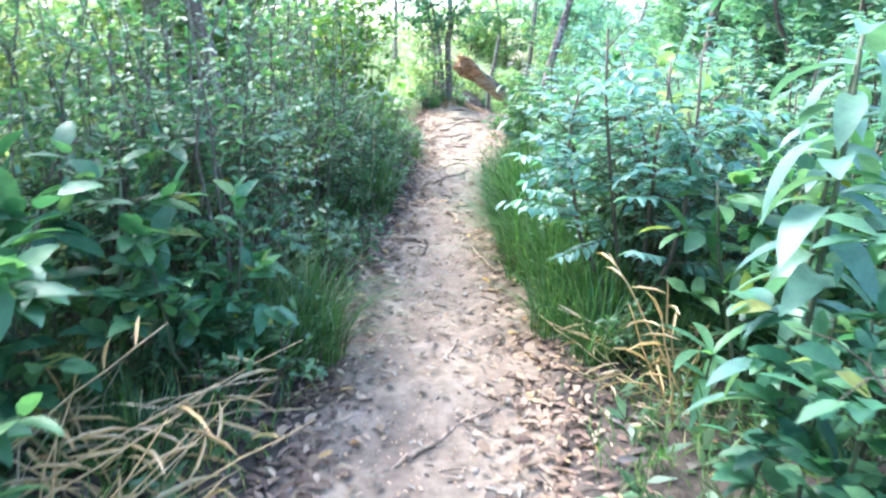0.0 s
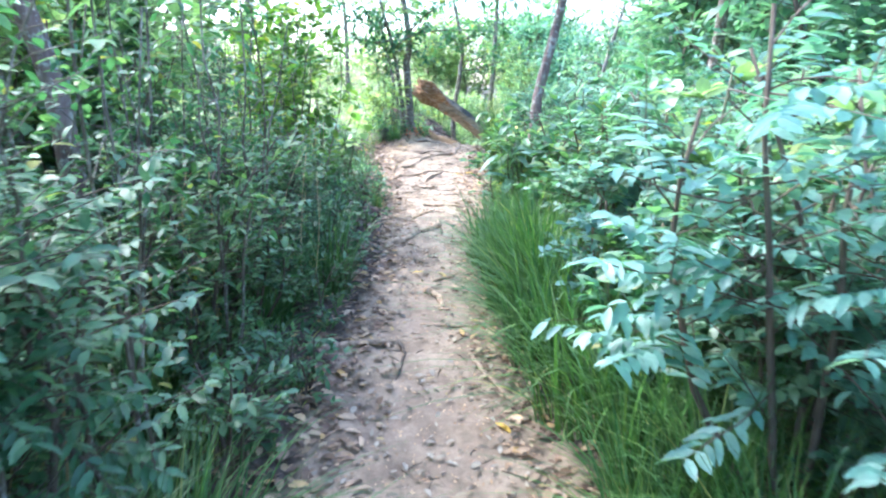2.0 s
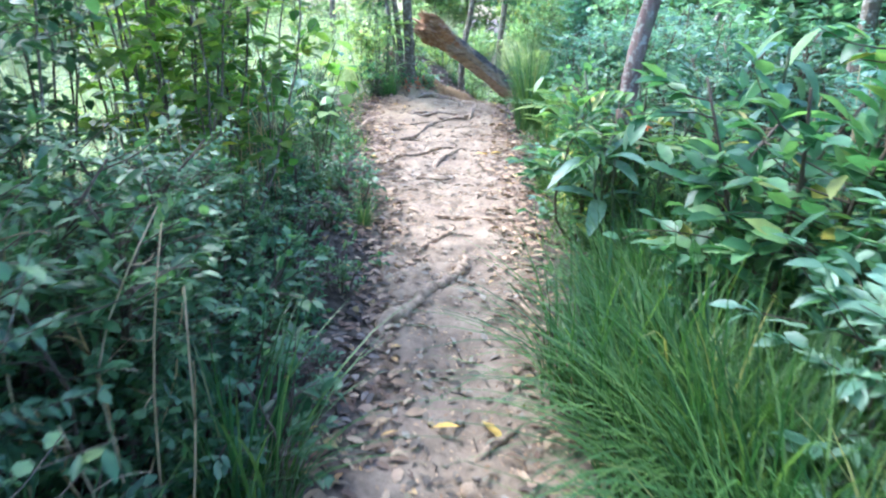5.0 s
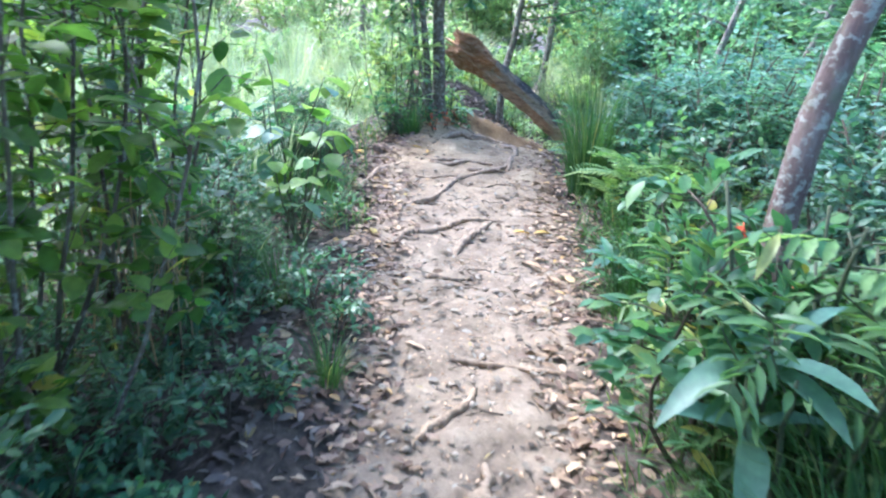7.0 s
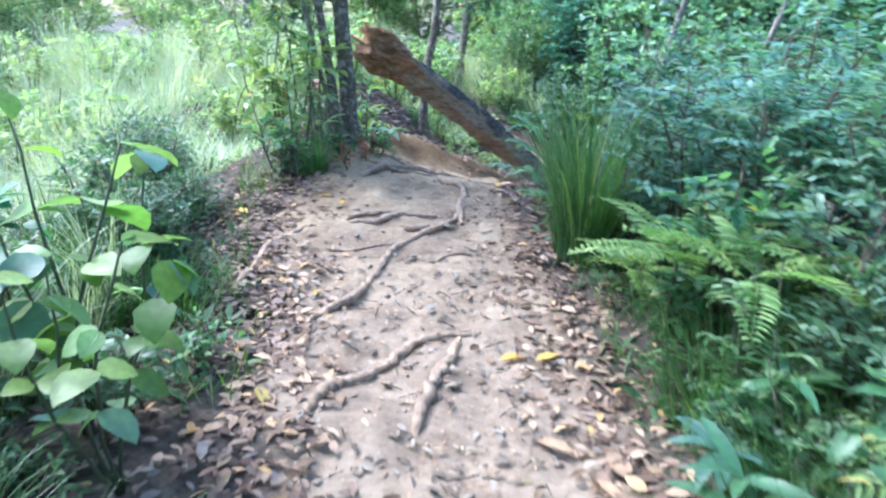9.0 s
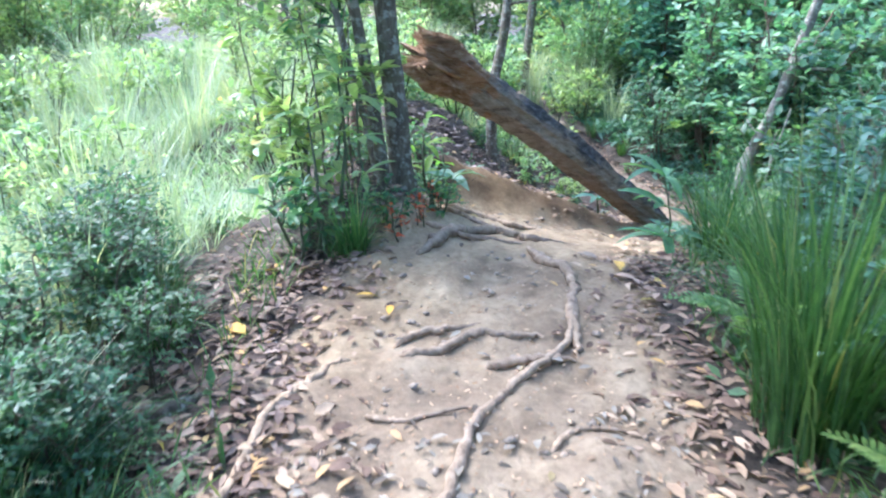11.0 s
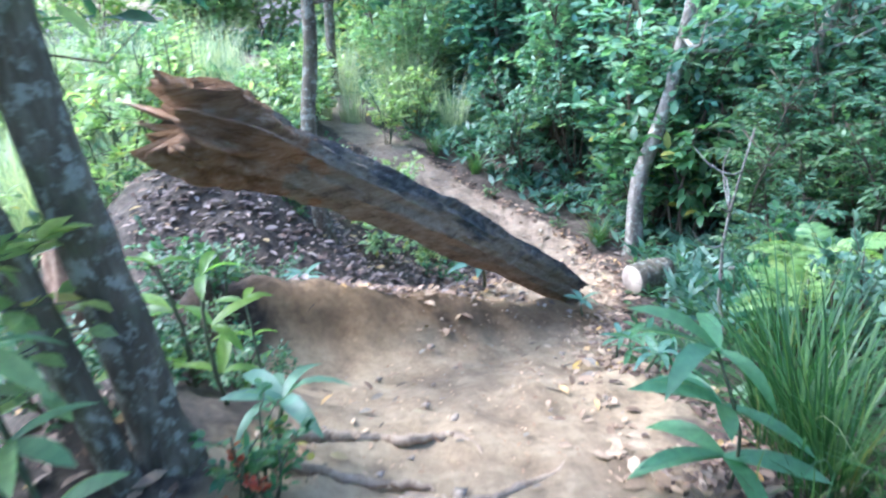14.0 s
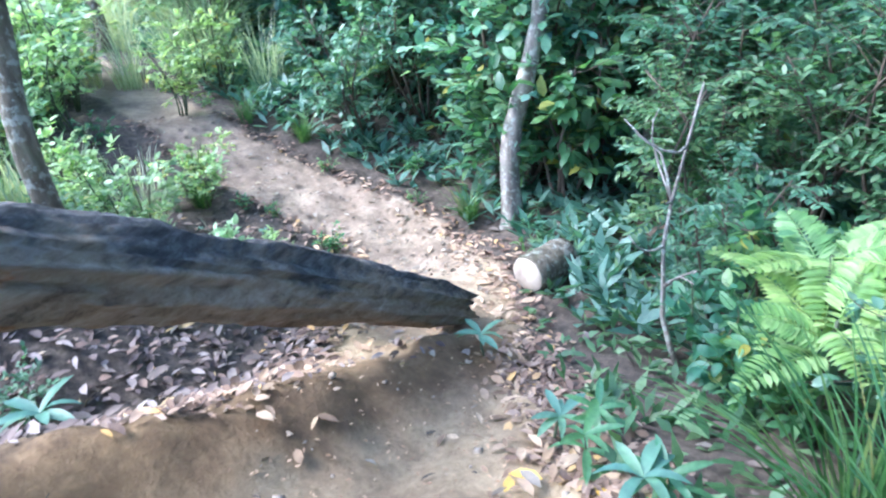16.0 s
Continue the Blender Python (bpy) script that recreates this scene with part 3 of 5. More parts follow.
def grass_tuft(label="bright green tuft of long grass at the trail edge", leaf=None, count=150, length=0.5, radius=0.07, lean=0.5):
    ob = thing("grass_tuft", label, "grass", "grass tufts")
    n = 6
    for k in range(count):
        if k % -(-count // 3) == 0:
            if k:
                part("tussock", b, leaf or M_GRASS, ob)
            b = Build()
        a, r = between(0, 6.283), radius * np.sqrt(between(0, 1))
        root = np.array([np.cos(a) * r, np.sin(a) * r, 0])
        a2 = a + between(-0.9, 0.9)
        L = length * between(0.25, 1.2)
        out = lean * between(0.15, 1.0)
        t = np.linspace(0, 1, n)
        h = np.array([np.cos(a2), np.sin(a2), 0])
        mid = root + h * (L * out * t**1.8)[:, None] + np.array([0, 0, 1.0]) * (L * (t - 0.5 * out * t**2.2))[:, None]
        side = np.array([-np.sin(a2), np.cos(a2), 0]) * 1.0
        w = between(0.002, 0.0048) * (1 - t**2.5) + 0.0004
        v = np.stack([mid - side * w[:, None], mid + side * w[:, None]], 1).reshape(-1, 3)
        b.add(v, [(i * 2, i * 2 + 1, i * 2 + 3, i * 2 + 2) for i in range(n - 1)])
    part("tussock", b, leaf or M_GRASS, ob)
    return ob


def long_tuft():
    return grass_tuft(count=150, length=0.62, radius=0.11, lean=0.85)


def wide_tuft():
    return grass_tuft("dark green arching grass tuft under the shrubs", M_GRASS, 230, 0.5, 0.18, 1.15)


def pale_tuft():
    return grass_tuft("wild grass clump off the trail, paled by haze in its colour", M_GRASS_HAZE, 130, 0.75, 0.16, 0.6)


def frond_mesh(length=0.45, pairs=16, leaflet=0.09, width=0.026):
    """A pinnate frond along +x: midrib and paired leaflets."""
    b = Build()
    t = np.linspace(0, 1, 8)
    spine = np.stack([length * t, 0 * t, length * (0.35 * t - 0.45 * t**2)], -1)
    b.tube(spine, np.linspace(0.003, 0.001, 8), 4, cap=False)
    u = np.linspace(0.16, 0.98, pairs)
    at = np.stack([np.interp(u, t, spine[:, i]) for i in range(3)], -1)
    size = leaflet * np.sin(np.pi * (0.2 + 0.72 * u)) ** 0.8
    for s in (-1, 1):
        b.leaves(at, np.tile((0.45, s, 0.12), (pairs, 1)) + unit(pairs) * 0.07, (0, 0, 1) + unit(pairs) * 0.15, size, width * (0.6 + 0.4 * size / leaflet))
    return b


def fern(label="light green fern with arching pinnate fronds", leaf=None, fronds=8, length=0.45, rise=0.25):
    leaf = leaf or M_FERN
    ob = thing("fern", label, "fern", "ferns")
    stalk = Build()
    stalk.tube(bend((0, 0, 0), (0, 0, rise), 4, 0.03), (0.01, 0.009, 0.008, 0.006), 6)
    part("stalk", stalk, M_STEM, ob)
    kinds = [frond_mesh(length * s).mesh("frond", leaf) for s in (0.8, 1.0)]
    for k in range(fronds):
        o = part("frond", kinds[k % 2], leaf, ob)
        o.matrix_basis = pose(0, 0, rise * between(0.75, 1.0), between(-12, 12), between(-30, 5), k / fronds * 360 + between(-20, 20))
    return ob


def seedling():
    return lance_plant("small seedling with narrow green leaves in the litter", M_LEAF_BLUE, 7, 0.13, 0.035, 0.12, 1)


def weed():
    """A low leafy weed."""
    return shrub("low_weed", "low leafy green weed on the forest floor", M_LEAF, 0.32, 0.22, 26, 8, 0.06, 0.03, stem=M_STEM, stems=4, low=0.05, bare=0.15, group="weeds")


def dark_weed():
    return shrub("low_weed", "low dark green undergrowth on the forest floor", M_LEAF_DEEP, 0.42, 0.28, 34, 9, 0.06, 0.028, stems=4, low=0.05, bare=0.15, group="weeds")


def dry_stalks(label="pale dry bent grass stalks beside the trail", count=14, length=0.6):
    ob = thing("dry_stalks", label, "dry grass", "dry stalks")
    for _ in range(count):
        b = Build()
        a, L = between(0, 6.283), length * between(0.5, 1.1)
        p1 = (np.cos(a) * L * 0.8, np.sin(a) * L * 0.8, L * between(0.15, 0.65))
        line = bend((between(-0.05, 0.05), between(-0.05, 0.05), 0), p1, 6, 0.12)
        b.tube(line, np.linspace(0.004, 0.0015, 6), 4)
        k = 3
        b.leaves(line[[2, 3, 4]], unit(k) * (1, 1, 0.3), unit(k) + (0, 0, 1), between(0.08, 0.2, k), 0.012)
        part("stalk", b, M_DRY, ob)
    return ob


def tree(name, label, x, y, top, radius, bark, leaf=M_LEAF_DEEP, crown=1.3, twigs=130, crown_low=0.55, lean_line=None, sides=14):
    """A tapered trunk with limbs and a loose crown of leafy twigs."""
    ob = thing(name, label, "tree", "trees")
    base = np.array([x, y, gz(x, y) - 0.08])
    ob.matrix_basis = pose(*base)
    top = np.asarray(top, float) - base
    pts = [np.zeros(3)] + [np.asarray(q, float) - base for q in (lean_line or [])] + [top]
    line = smooth_line(pts, 34)
    wave = between(0, 6.28, 2)
    u = np.linspace(0, 1, 34)
    line[:, 0] += radius * 0.35 * np.sin(u * 9 + wave[0]) * np.sin(u * np.pi)
    line[:, 1] += radius * 0.35 * np.sin(u * 11 + wave[1]) * np.sin(u * np.pi)
    rad = np.interp(np.linspace(0, 1, 34), [0, 0.06, 0.5, 1], [radius * 1.5, radius * 1.08, radius * 0.85, radius * 0.4])
    trunk = Build()
    trunk.tube(line, rad, sides, 0.05)
    part("trunk", trunk, bark, ob)
    green = Build()
    for k in range(9):
        limbs = Build()
        u = between(crown_low, 0.98) * 32.99
        i = int(u)
        p0 = line[i] + (line[i + 1] - line[i]) * (u - i)
        a = between(0, 6.283)
        p1 = p0 + np.array([np.cos(a), np.sin(a), between(0.1, 0.5)]) * crown * between(0.5, 1.0)
        lb = bend(p0, p1, 6, 0.1)
        limbs.tube(lb, np.linspace(radius * 0.32, 0.005, 6), 6)
        for _ in range(twigs // 9):
            v = between(0.2, 1.0) * 4.99
            j = int(v)
            q0 = lb[j] + (lb[j + 1] - lb[j]) * (v - j)
            d = unit(1)[0] * (1, 1, 0.6) + (0, 0, -0.05)
            q1 = q0 + d * between(0.2, 0.5)
            limbs.tube(bend(q0, q1, 3), (0.004, 0.003, 0.0015), 3, cap=False)
            n = 10
            s = between(0.1, 1.0, n)
            green.leaves(q0 + (q1 - q0) * s[:, None], unit(n) * (1, 1, 0.5) + d * 0.5, unit(n) * 0.6 + (0, 0, 1), between(0.07, 0.12, n) * (1 + 0.12 * crown), between(0.035, 0.06, n) * (1 + 0.12 * crown), crown < 1.2)
        part("limb", limbs, bark, ob)
    part("crown", green, leaf, ob)
    return ob


def broad_shrub():
    return shrub("broad_leaf_shrub", "leafy shrub with broad soft green leaves beside the trail", M_LEAF, 1.0, 0.42, 46, 6, 0.15, 0.08, "round", stem=M_STEM, stems=4, group="roadside shrubs")


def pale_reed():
    return grass_tuft("tall feathery grass clump in the open, paled by haze in its colour", M_GRASS_HAZE, 170, 1.25, 0.22, 0.7)


def droop_plant():
    """A tall stalk with tiers of long drooping leaves, each a part of its own."""
    ob = thing("drooping_leaf_plant", "tall plant with long drooping blue-green leaves beside the trail", "plant", "lance-leaved plants")
    wood = Build()
    line = bend((0, 0, 0), (0.08, -0.05, 1.5), 9, 0.03)
    wood.tube(line, np.linspace(0.012, 0.006, 9), 7)
    part("stalk", wood, M_STEM, ob)
    shapes = [blade_mesh(0.25, 0.085, d, 8).mesh("leaf", M_LEAF_BLUE) for d in (0.55, 0.8, 1.0)]
    for k in range(30):
        u = 0.3 + 0.7 * k / 29
        i = min(int(u * 8), 7)
        p = line[i] + (line[i + 1] - line[i]) * (u * 8 - i)
        o = part("leaf", shapes[int(rng.integers(3))], M_LEAF_BLUE, ob)
        o.matrix_basis = pose(*p, between(-20, 20), between(-15, 25), k * 137.5 + between(-20, 20)) @ Matrix.Scale(between(0.7, 1.1), 4)
    return ob


def bare_twig(x, y, h):
    ob = thing("bare_branch", "bare forked grey twig standing among the leaves", "branch")
    ob.matrix_basis = pose(x, y, gz(x, y) - 0.02)
    main = bend((0, 0, 0), (0.1, 0.05, h), 8, 0.05)
    b = Build()
    b.tube(main, np.linspace(0.014, 0.005, 8), 6)
    part("stem", b, M_BARK_PALE, ob)
    for k in range(7):
        i = int(rng.integers(3, 8)) - 1
        d = unit(1)[0] * (1, 1, 0.4) + (0, 0, 0.6)
        b = Build()
        b.tube(bend(main[i], main[i] + d * between(0.15, 0.35), 5, 0.1), np.linspace(0.007, 0.002, 5), 5)
        part("twig", b, M_BARK_PALE, ob)
    return ob


def sparse_broad():
    """A leggy plant whose broad leaves are parts of their own."""
    ob = thing("broad_leaf_sapling", "leggy young plant with a few broad round leaves", "sapling", "saplings")
    shapes = []
    for k in range(3):
        b = Build()
        b.leaves([(0, 0, 0)], [(1, 0, -0.1 * k)], [(0, 0.1 * k, 1)], 0.14, 0.11, "round")
        shapes.append(b.mesh("leaf", (M_FERN, M_BACKLIT, M_LEAF_BLUE)[k]))
    for s in range(4):
        a = s * 1.6 + between(-0.3, 0.3)
        line = bend((0, 0, 0), (np.cos(a) * 0.22, np.sin(a) * 0.22, between(0.75, 1.05)), 8, 0.06)
        b = Build()
        b.tube(line, np.linspace(0.008, 0.003, 8), 6)
        part("stem", b, M_STEM, ob)
        for k in range(9):
            i = int(rng.integers(3, 8))
            o = part("leaf", shapes[int(rng.integers(3))], M_LEAF, ob)
            o.matrix_basis = pose(*line[i], between(-25, 25), between(-10, 35), between(0, 360)) @ Matrix.Scale(between(0.55, 1.15), 4)
    return ob


def upright_stems():
    """Thin bare pale stems standing in the hedge."""
    ob = thing("dead_weed", "dead weed of thin bare pale stems in the hedge", "weed", "dead weeds")
    for _ in range(8):
        p0 = np.array([between(-0.2, 0.2), between(-0.2, 0.2), 0])
        p1 = p0 + np.array([between(-0.18, 0.18), between(-0.18, 0.18), between(0.6, 1.2)])
        b = Build()
        line = bend(p0, p1, 8, 0.05)
        b.tube(line, np.linspace(0.005, 0.002, 8), 5)
        for k in range(3):
            i = int(rng.integers(3, 7))
            b.tube(bend(line[i], line[i] + unit(1)[0] * (0.15, 0.15, 0.1) + (0, 0, 0.08), 4, 0.1), (0.0028, 0.0024, 0.002, 0.001), 3)
        part("stem", b, M_DRY, ob)
    return ob

# ---- the fallen log and what it leans on ----


def fallen_log():
    ob = thing("fallen_log", "weathered fallen log leaning across the trail with torn orange wood", "log")
    lo, mid, far = np.array([2.574, 15.009, -0.235]), np.array([1.262, 14.565, 0.765]), np.array([0.41, 14.22, 1.345])
    n, sides = 110, 64
    t = np.linspace(0, 1, n)
    s = (1.08 * t)[:, None]
    line = lo * 2 * (s - 0.5) * (s - 1) + mid * 4 * s * (1 - s) + far * 2 * s * (s - 0.5)
    way = np.gradient(line, axis=0)
    way /= np.linalg.norm(way, axis=1)[:, None]
    flank = np.cross(way, (0, 0, 1))
    flank /= np.linalg.norm(flank, axis=1)[:, None]
    rise = np.cross(flank, way)
    axis, side, up, hi = way[-1], flank[-1], rise[-1], line[-1]
    rad = np.interp(t, [0, 0.03, 0.12, 0.5, 0.75, 0.92, 1.0], [0.085, 0.105, 0.118, 0.138, 0.155, 0.185, 0.135])
    v = []
    for i in range(n):
        for j in range(sides):
            a = j / sides * 2 * math.pi
            p = Vector((t[i] * 3.2, math.cos(a) * 1.6, math.sin(a) * 1.6))
            ridge = noise.fractal((p.x * 0.8, p.y * 2.2, p.z * 2.2), 1.0, 2.0, 5) * 0.22
            ridge += 0.2 * noise.fractal((t[i] * 6.5, math.cos(a) * 1.1, math.sin(a) * 1.1 + 2.0), 1.0, 2.0, 3)
            torn = max(0.0, t[i] - 0.6) / 0.4
            ridge += torn * 0.45 * noise.fractal((p.x * 1.6, p.y * 3.0, p.z * 3.0 + 7), 1.0, 2.0, 5)
            ridge += 0.17 * noise.fractal((p.x * 0.35, p.y * 6.5, p.z * 6.5 + 3), 1.0, 2.0, 4) * (1 + torn)
            ridge += 0.075 * noise.fractal((t[i] * 34, math.cos(a) * 5, math.sin(a) * 5), 1.0, 2.0, 3)
            r = rad[i] * (1 + ridge)
            # the ends are ragged: the fibres break off at uneven lengths
            along = 0.0
            if i > n - 5:
                along += 0.17 * noise.noise((p.y * 3.5, p.z * 3.5, 5.0)) * (i - n + 5) / 4
            if i < 3:
                along += 0.16 * noise.noise((p.y * 3, p.z * 3, 9.0)) * (3 - i) / 3
            # a raised ridge of old bark runs along the upper side
            r *= 1 + 0.16 * max(0.0, math.cos(a - 1.9)) ** 4 * math.sin(math.pi * min(1.0, t[i] * 1.2))
            v.append(line[i] + way[i] * along + flank[i] * math.cos(a) * r + rise[i] * math.sin(a) * r * 0.92)
    faces = [(i * sides + j, i * sides + (j + 1) % sides, (i + 1) * sides + (j + 1) % sides, (i + 1) * sides + j) for i in range(n - 1) for j in range(sides)]
    v.append(lo + way[0] * 0.05)
    v.append(hi - axis * 0.1)
    faces += [(len(v) - 2, (j + 1) % sides, j) for j in range(sides)]
    faces += [(len(v) - 1, (n - 1) * sides + j, (n - 1) * sides + (j + 1) % sides) for j in range(sides)]
    b = Build()
    b.add(np.array(v), faces)
    me = b.mesh("trunk", M_LOG)
    at = me.attributes.new("torn", "FLOAT", "POINT")
    vals = np.concatenate([np.repeat(np.interp(t, [0, 0.5, 0.72, 1.0], [-0.15, -0.1, 0.3, 0.75]), sides), [0.3, 0.9]])
    at.data.foreach_set("value", vals.astype(np.float32))
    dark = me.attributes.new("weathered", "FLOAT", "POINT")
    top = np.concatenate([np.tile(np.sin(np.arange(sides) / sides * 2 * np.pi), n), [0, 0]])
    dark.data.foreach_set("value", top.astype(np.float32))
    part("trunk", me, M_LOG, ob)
    # long splinters of torn wood along the raised end
    for k in range(11):
        a = between(0, 6.283)
        r = 0.15
        p0 = hi - axis * between(0.12, 0.35) + side * math.cos(a) * r + up * math.sin(a) * r * 0.9
        p1 = p0 + axis * between(0.12, 0.27) + side * between(-0.05, 0.05) + up * between(-0.05, 0.05)
        s = Build()
        s.tube(bend(p0, p1, 5, 0.05), (0.012, 0.018, 0.014, 0.008, 0.002), 5, 0.25)
        part("splinter", s, M_SPLINTER, ob, "orange torn wood splinter")
    return ob


M_SPLINTER = bark_mat("torn_wood", (0.09, 0.05, 0.032), (0.2, 0.12, 0.078), (0.35, 0.25, 0.18), 20.0, stretch=(1, 1, 1), strength=0.5)
fallen_log()


def rooted_stump():
    """The rotten stump that the log broke from."""
    ob = thing("rotten_stump", "rotten orange-brown stump under the fallen log", "stump")
    x, y = -0.12, 14.3
    z = gz(x, y)
    b = Build()
    n, sides = 18, 26
    v = []
    for i in range(n):
        t = i / (n - 1)
        for j in range(sides):
            a = j / sides * 2 * math.pi
            r = np.interp(t, [0, 0.2, 0.7, 1], [0.32, 0.2, 0.15, 0.1]) * (1 + 0.5 * noise.fractal((math.cos(a) * 1.7, math.sin(a) * 1.7, t * 1.5), 1, 2, 4))
            top = 0.15 * noise.noise((math.cos(a) * 2, math.sin(a) * 2, 3)) * t
            v.append((x + math.cos(a) * r, y + math.sin(a) * r, z - 0.12 + t * 0.85 + top))
    b.add(v, [(i * sides + j, i * sides + (j + 1) % sides, (i + 1) * sides + (j + 1) % sides, (i + 1) * sides + j) for i in range(n - 1) for j in range(sides)] + [tuple((n - 1) * sides + j for j in range(sides))])
    part("stump_wood", b, M_SPLINTER, ob)
    return ob


rooted_stump()


def cut_log():
    ob = thing("cut_log", "short sawn log with a pale cut face lying beside the trail", "log")
    a, c = np.array([3.1, 15.06, gz(3.1, 15.06) + 0.1]), np.array([3.42, 15.08, gz(3.42, 15.08) + 0.1])
    body, face = Build(), Build()
    body.tube(np.linspace(a, c, 8), (0.112, 0.115, 0.113, 0.11, 0.11, 0.108, 0.105, 0.1), 20, 0.03)
    d = (a - c) / np.linalg.norm(a - c)
    face.tube([a + d * 0.002, a + d * 0.006], (0.106, 0.104), 20, 0.02)
    part("bark", body, M_BARK, ob)
    part("cut_face", face, M_CUT, ob, "pale sawn wood end")
    return ob


cut_log()

# ---- roots across the trail ----


def root(pts, r, label="pale worn tree root across the sandy trail", name="tree_root", depth=0.48, mat=None):
    ob = thing(name, label, "root" if name == "tree_root" else "stick", "roots and sticks on the trail")
    xy = smooth_line([(x, y, 0) for x, y in pts], max(14, 10 * len(pts)))
    n = len(xy)
    xy[1:-1, :2] += rng.standard_normal((n - 2, 2)) * r * 0.22
    t = np.linspace(0, 1, n)
    span = float(np.hypot(xy[-1, 0] - xy[0, 0], xy[-1, 1] - xy[0, 1]))
    turn = between(0, 6.28)
    wob = r * 0.7 * np.sin(t * span / 0.13 + turn) * np.sin(np.pi * t) + r * 0.25 * np.sin(t * span / 0.06 + 2 * turn) * np.sin(np.pi * t)
    across = np.array([-(xy[-1, 1] - xy[0, 1]), xy[-1, 0] - xy[0, 0]]) / (span + 1e-6)
    xy[:, :2] += wob[:, None] * across
    taper = np.interp(t, [0, 0.15, 0.8, 1], [0.3, 1.0, 0.7, 0.2])
    z = np.array([gz(x, y) for x, y, _ in xy])
    z = z + r * taper * (1 - depth) * 0.9 - np.interp(t, [0, 0.09, 0.91, 1], [1.5 * r, 0, 0, 1.2 * r]) * (depth > 0.1) - 0.15 * r * np.sin(t * span / 0.17 + turn) ** 2
    xy[:, 2] = z
    b = Build()
    swell = 1 + 0.1 * np.sin(t * n * 0.6 + r * 900) + 0.06 * rng.standard_normal(n)
    b.tube(xy, 0.86 * r * taper * swell, 9, 0.07)
    part("bark", b, mat or M_ROOT, ob)
    return ob


root([(-0.25, 10.33), (-0.05, 10.52), (0.14, 10.78), (0.26, 11.09), (0.45, 11.31), (0.72, 11.64), (0.87, 12.05), (0.9, 12.5)], 0.024)
root([(-0.49, 10.66), (-0.43, 10.88), (-0.35, 11.28), (-0.19, 11.52), (-0.06, 11.56)], 0.022)
root([(0.05, 11.63), (0.21, 11.75), (0.53, 11.73)], 0.02)
root([(-0.07, 11.25), (0.07, 11.21), (0.34, 11.24)], 0.012)
root([(-0.14, 9.75), (-0.05, 9.91), (0.08, 10.01), (0.24, 10.14), (0.42, 10.25), (0.68, 10.29)], 0.027)
root([(0.2, 9.6), (0.35, 9.9), (0.46, 10.13), (0.49, 10.3)], 0.03)
root([(0.2, 12.75), (0.5, 12.72), (0.86, 12.7)], 0.02)
root([(0.14, 12.33), (0.33, 12.63), (0.5, 12.82), (0.73, 12.91), (0.93, 12.85), (1.4, 13.03)], 0.036, "thick grey-brown root arching over the trail crest")
root([(0.78, 12.85), (0.81, 12.34), (0.86, 12.16), (0.85, 11.96), (0.77, 11.69), (0.72, 11.45)], 0.03)
root([(0.3, 13.3), (0.59, 13.3), (0.78, 13.27), (0.97, 13.25), (1.02, 13.03)], 0.026)
root([(0.35, 13.15), (0.61, 13.06), (0.82, 12.95)], 0.02)
root([(0.02, 11.52), (0.17, 11.59), (0.34, 11.66), (0.5, 11.65), (0.7, 11.63)], 0.025)
root([(0.36, 11.47), (0.55, 11.5), (0.74, 11.5)], 0.022)
root([(0.14, 8.47), (0.33, 8.45), (0.5, 8.42), (0.69, 8.38)], 0.017)
root([(-0.11, 8.83), (-0.01, 8.49)], 0.01, "thin dead stick lying on the trail", "dead_stick", 0.0, M_TWIG)
root([(0.05, 9.3), (0.2, 9.25), (0.36, 9.35)], 0.018)
root([(0.02, 7.89), (0.13, 8.04), (0.24, 8.14), (0.29, 8.28)], 0.022)
root([(-0.22, 6.85), (-0.1, 7.05), (0.05, 7.31), (0.17, 7.53), (0.27, 7.65), (0.29, 7.88)], 0.042, "thick pale root curving along the worn trail")
root([(-0.1, 7.53), (0.0, 7.29)], 0.013)
root([(-0.55, 4.92), (-0.34, 5.04), (-0.1, 5.12)], 0.028, "pale dead branch lying at the trail edge", "dead_stick", 0.2)
root([(-0.1, 5.16), (-0.08, 4.95), (-0.12, 4.62)], 0.012, "thin dead stick lying on the trail", "dead_stick", 0.1, M_TWIG)
root([(0.27, 4.95), (0.33, 4.69), (0.42, 4.4)], 0.016, "thin dead stick lying on the trail", "dead_stick", 0.1)
root([(-0.05, 5.39), (0.11, 5.34), (0.37, 5.35)], 0.014)
root([(0.08, 5.98), (0.15, 5.77), (0.16, 5.5)], 0.026)
root([(0.12, 6.02), (0.37, 6.3)], 0.017)
root([(0.48, 5.52), (0.38, 5.16)], 0.012, "thin dead stick lying on the trail", "dead_stick", 0.1)
root([(-0.57, 2.23), (-0.37, 2.4), (-0.14, 2.61)], 0.018)
root([(-0.39, 2.86), (-0.31, 3.17), (-0.24, 3.45)], 0.012)
root([(-0.15, 2.12), (0.09, 2.4), (0.31, 2.6)], 0.014)
root([(0.04, 2.95), (0.14, 3.3)], 0.012)
root([(-0.1, 11.05), (-0.02, 10.95)], 0.012)
root([(0.5, 11.0), (0.62, 11.1), (0.78, 11.08)], 0.012)
root([(-1.15, 11.15), (-0.85, 11.25), (-0.5, 11.42)], 0.05, "dark rotten branch lying on the bank", "dead_stick", 0.2, M_BARK)
root([(1.0, 12.55), (1.15, 12.4), (1.25, 12.15)], 0.02)

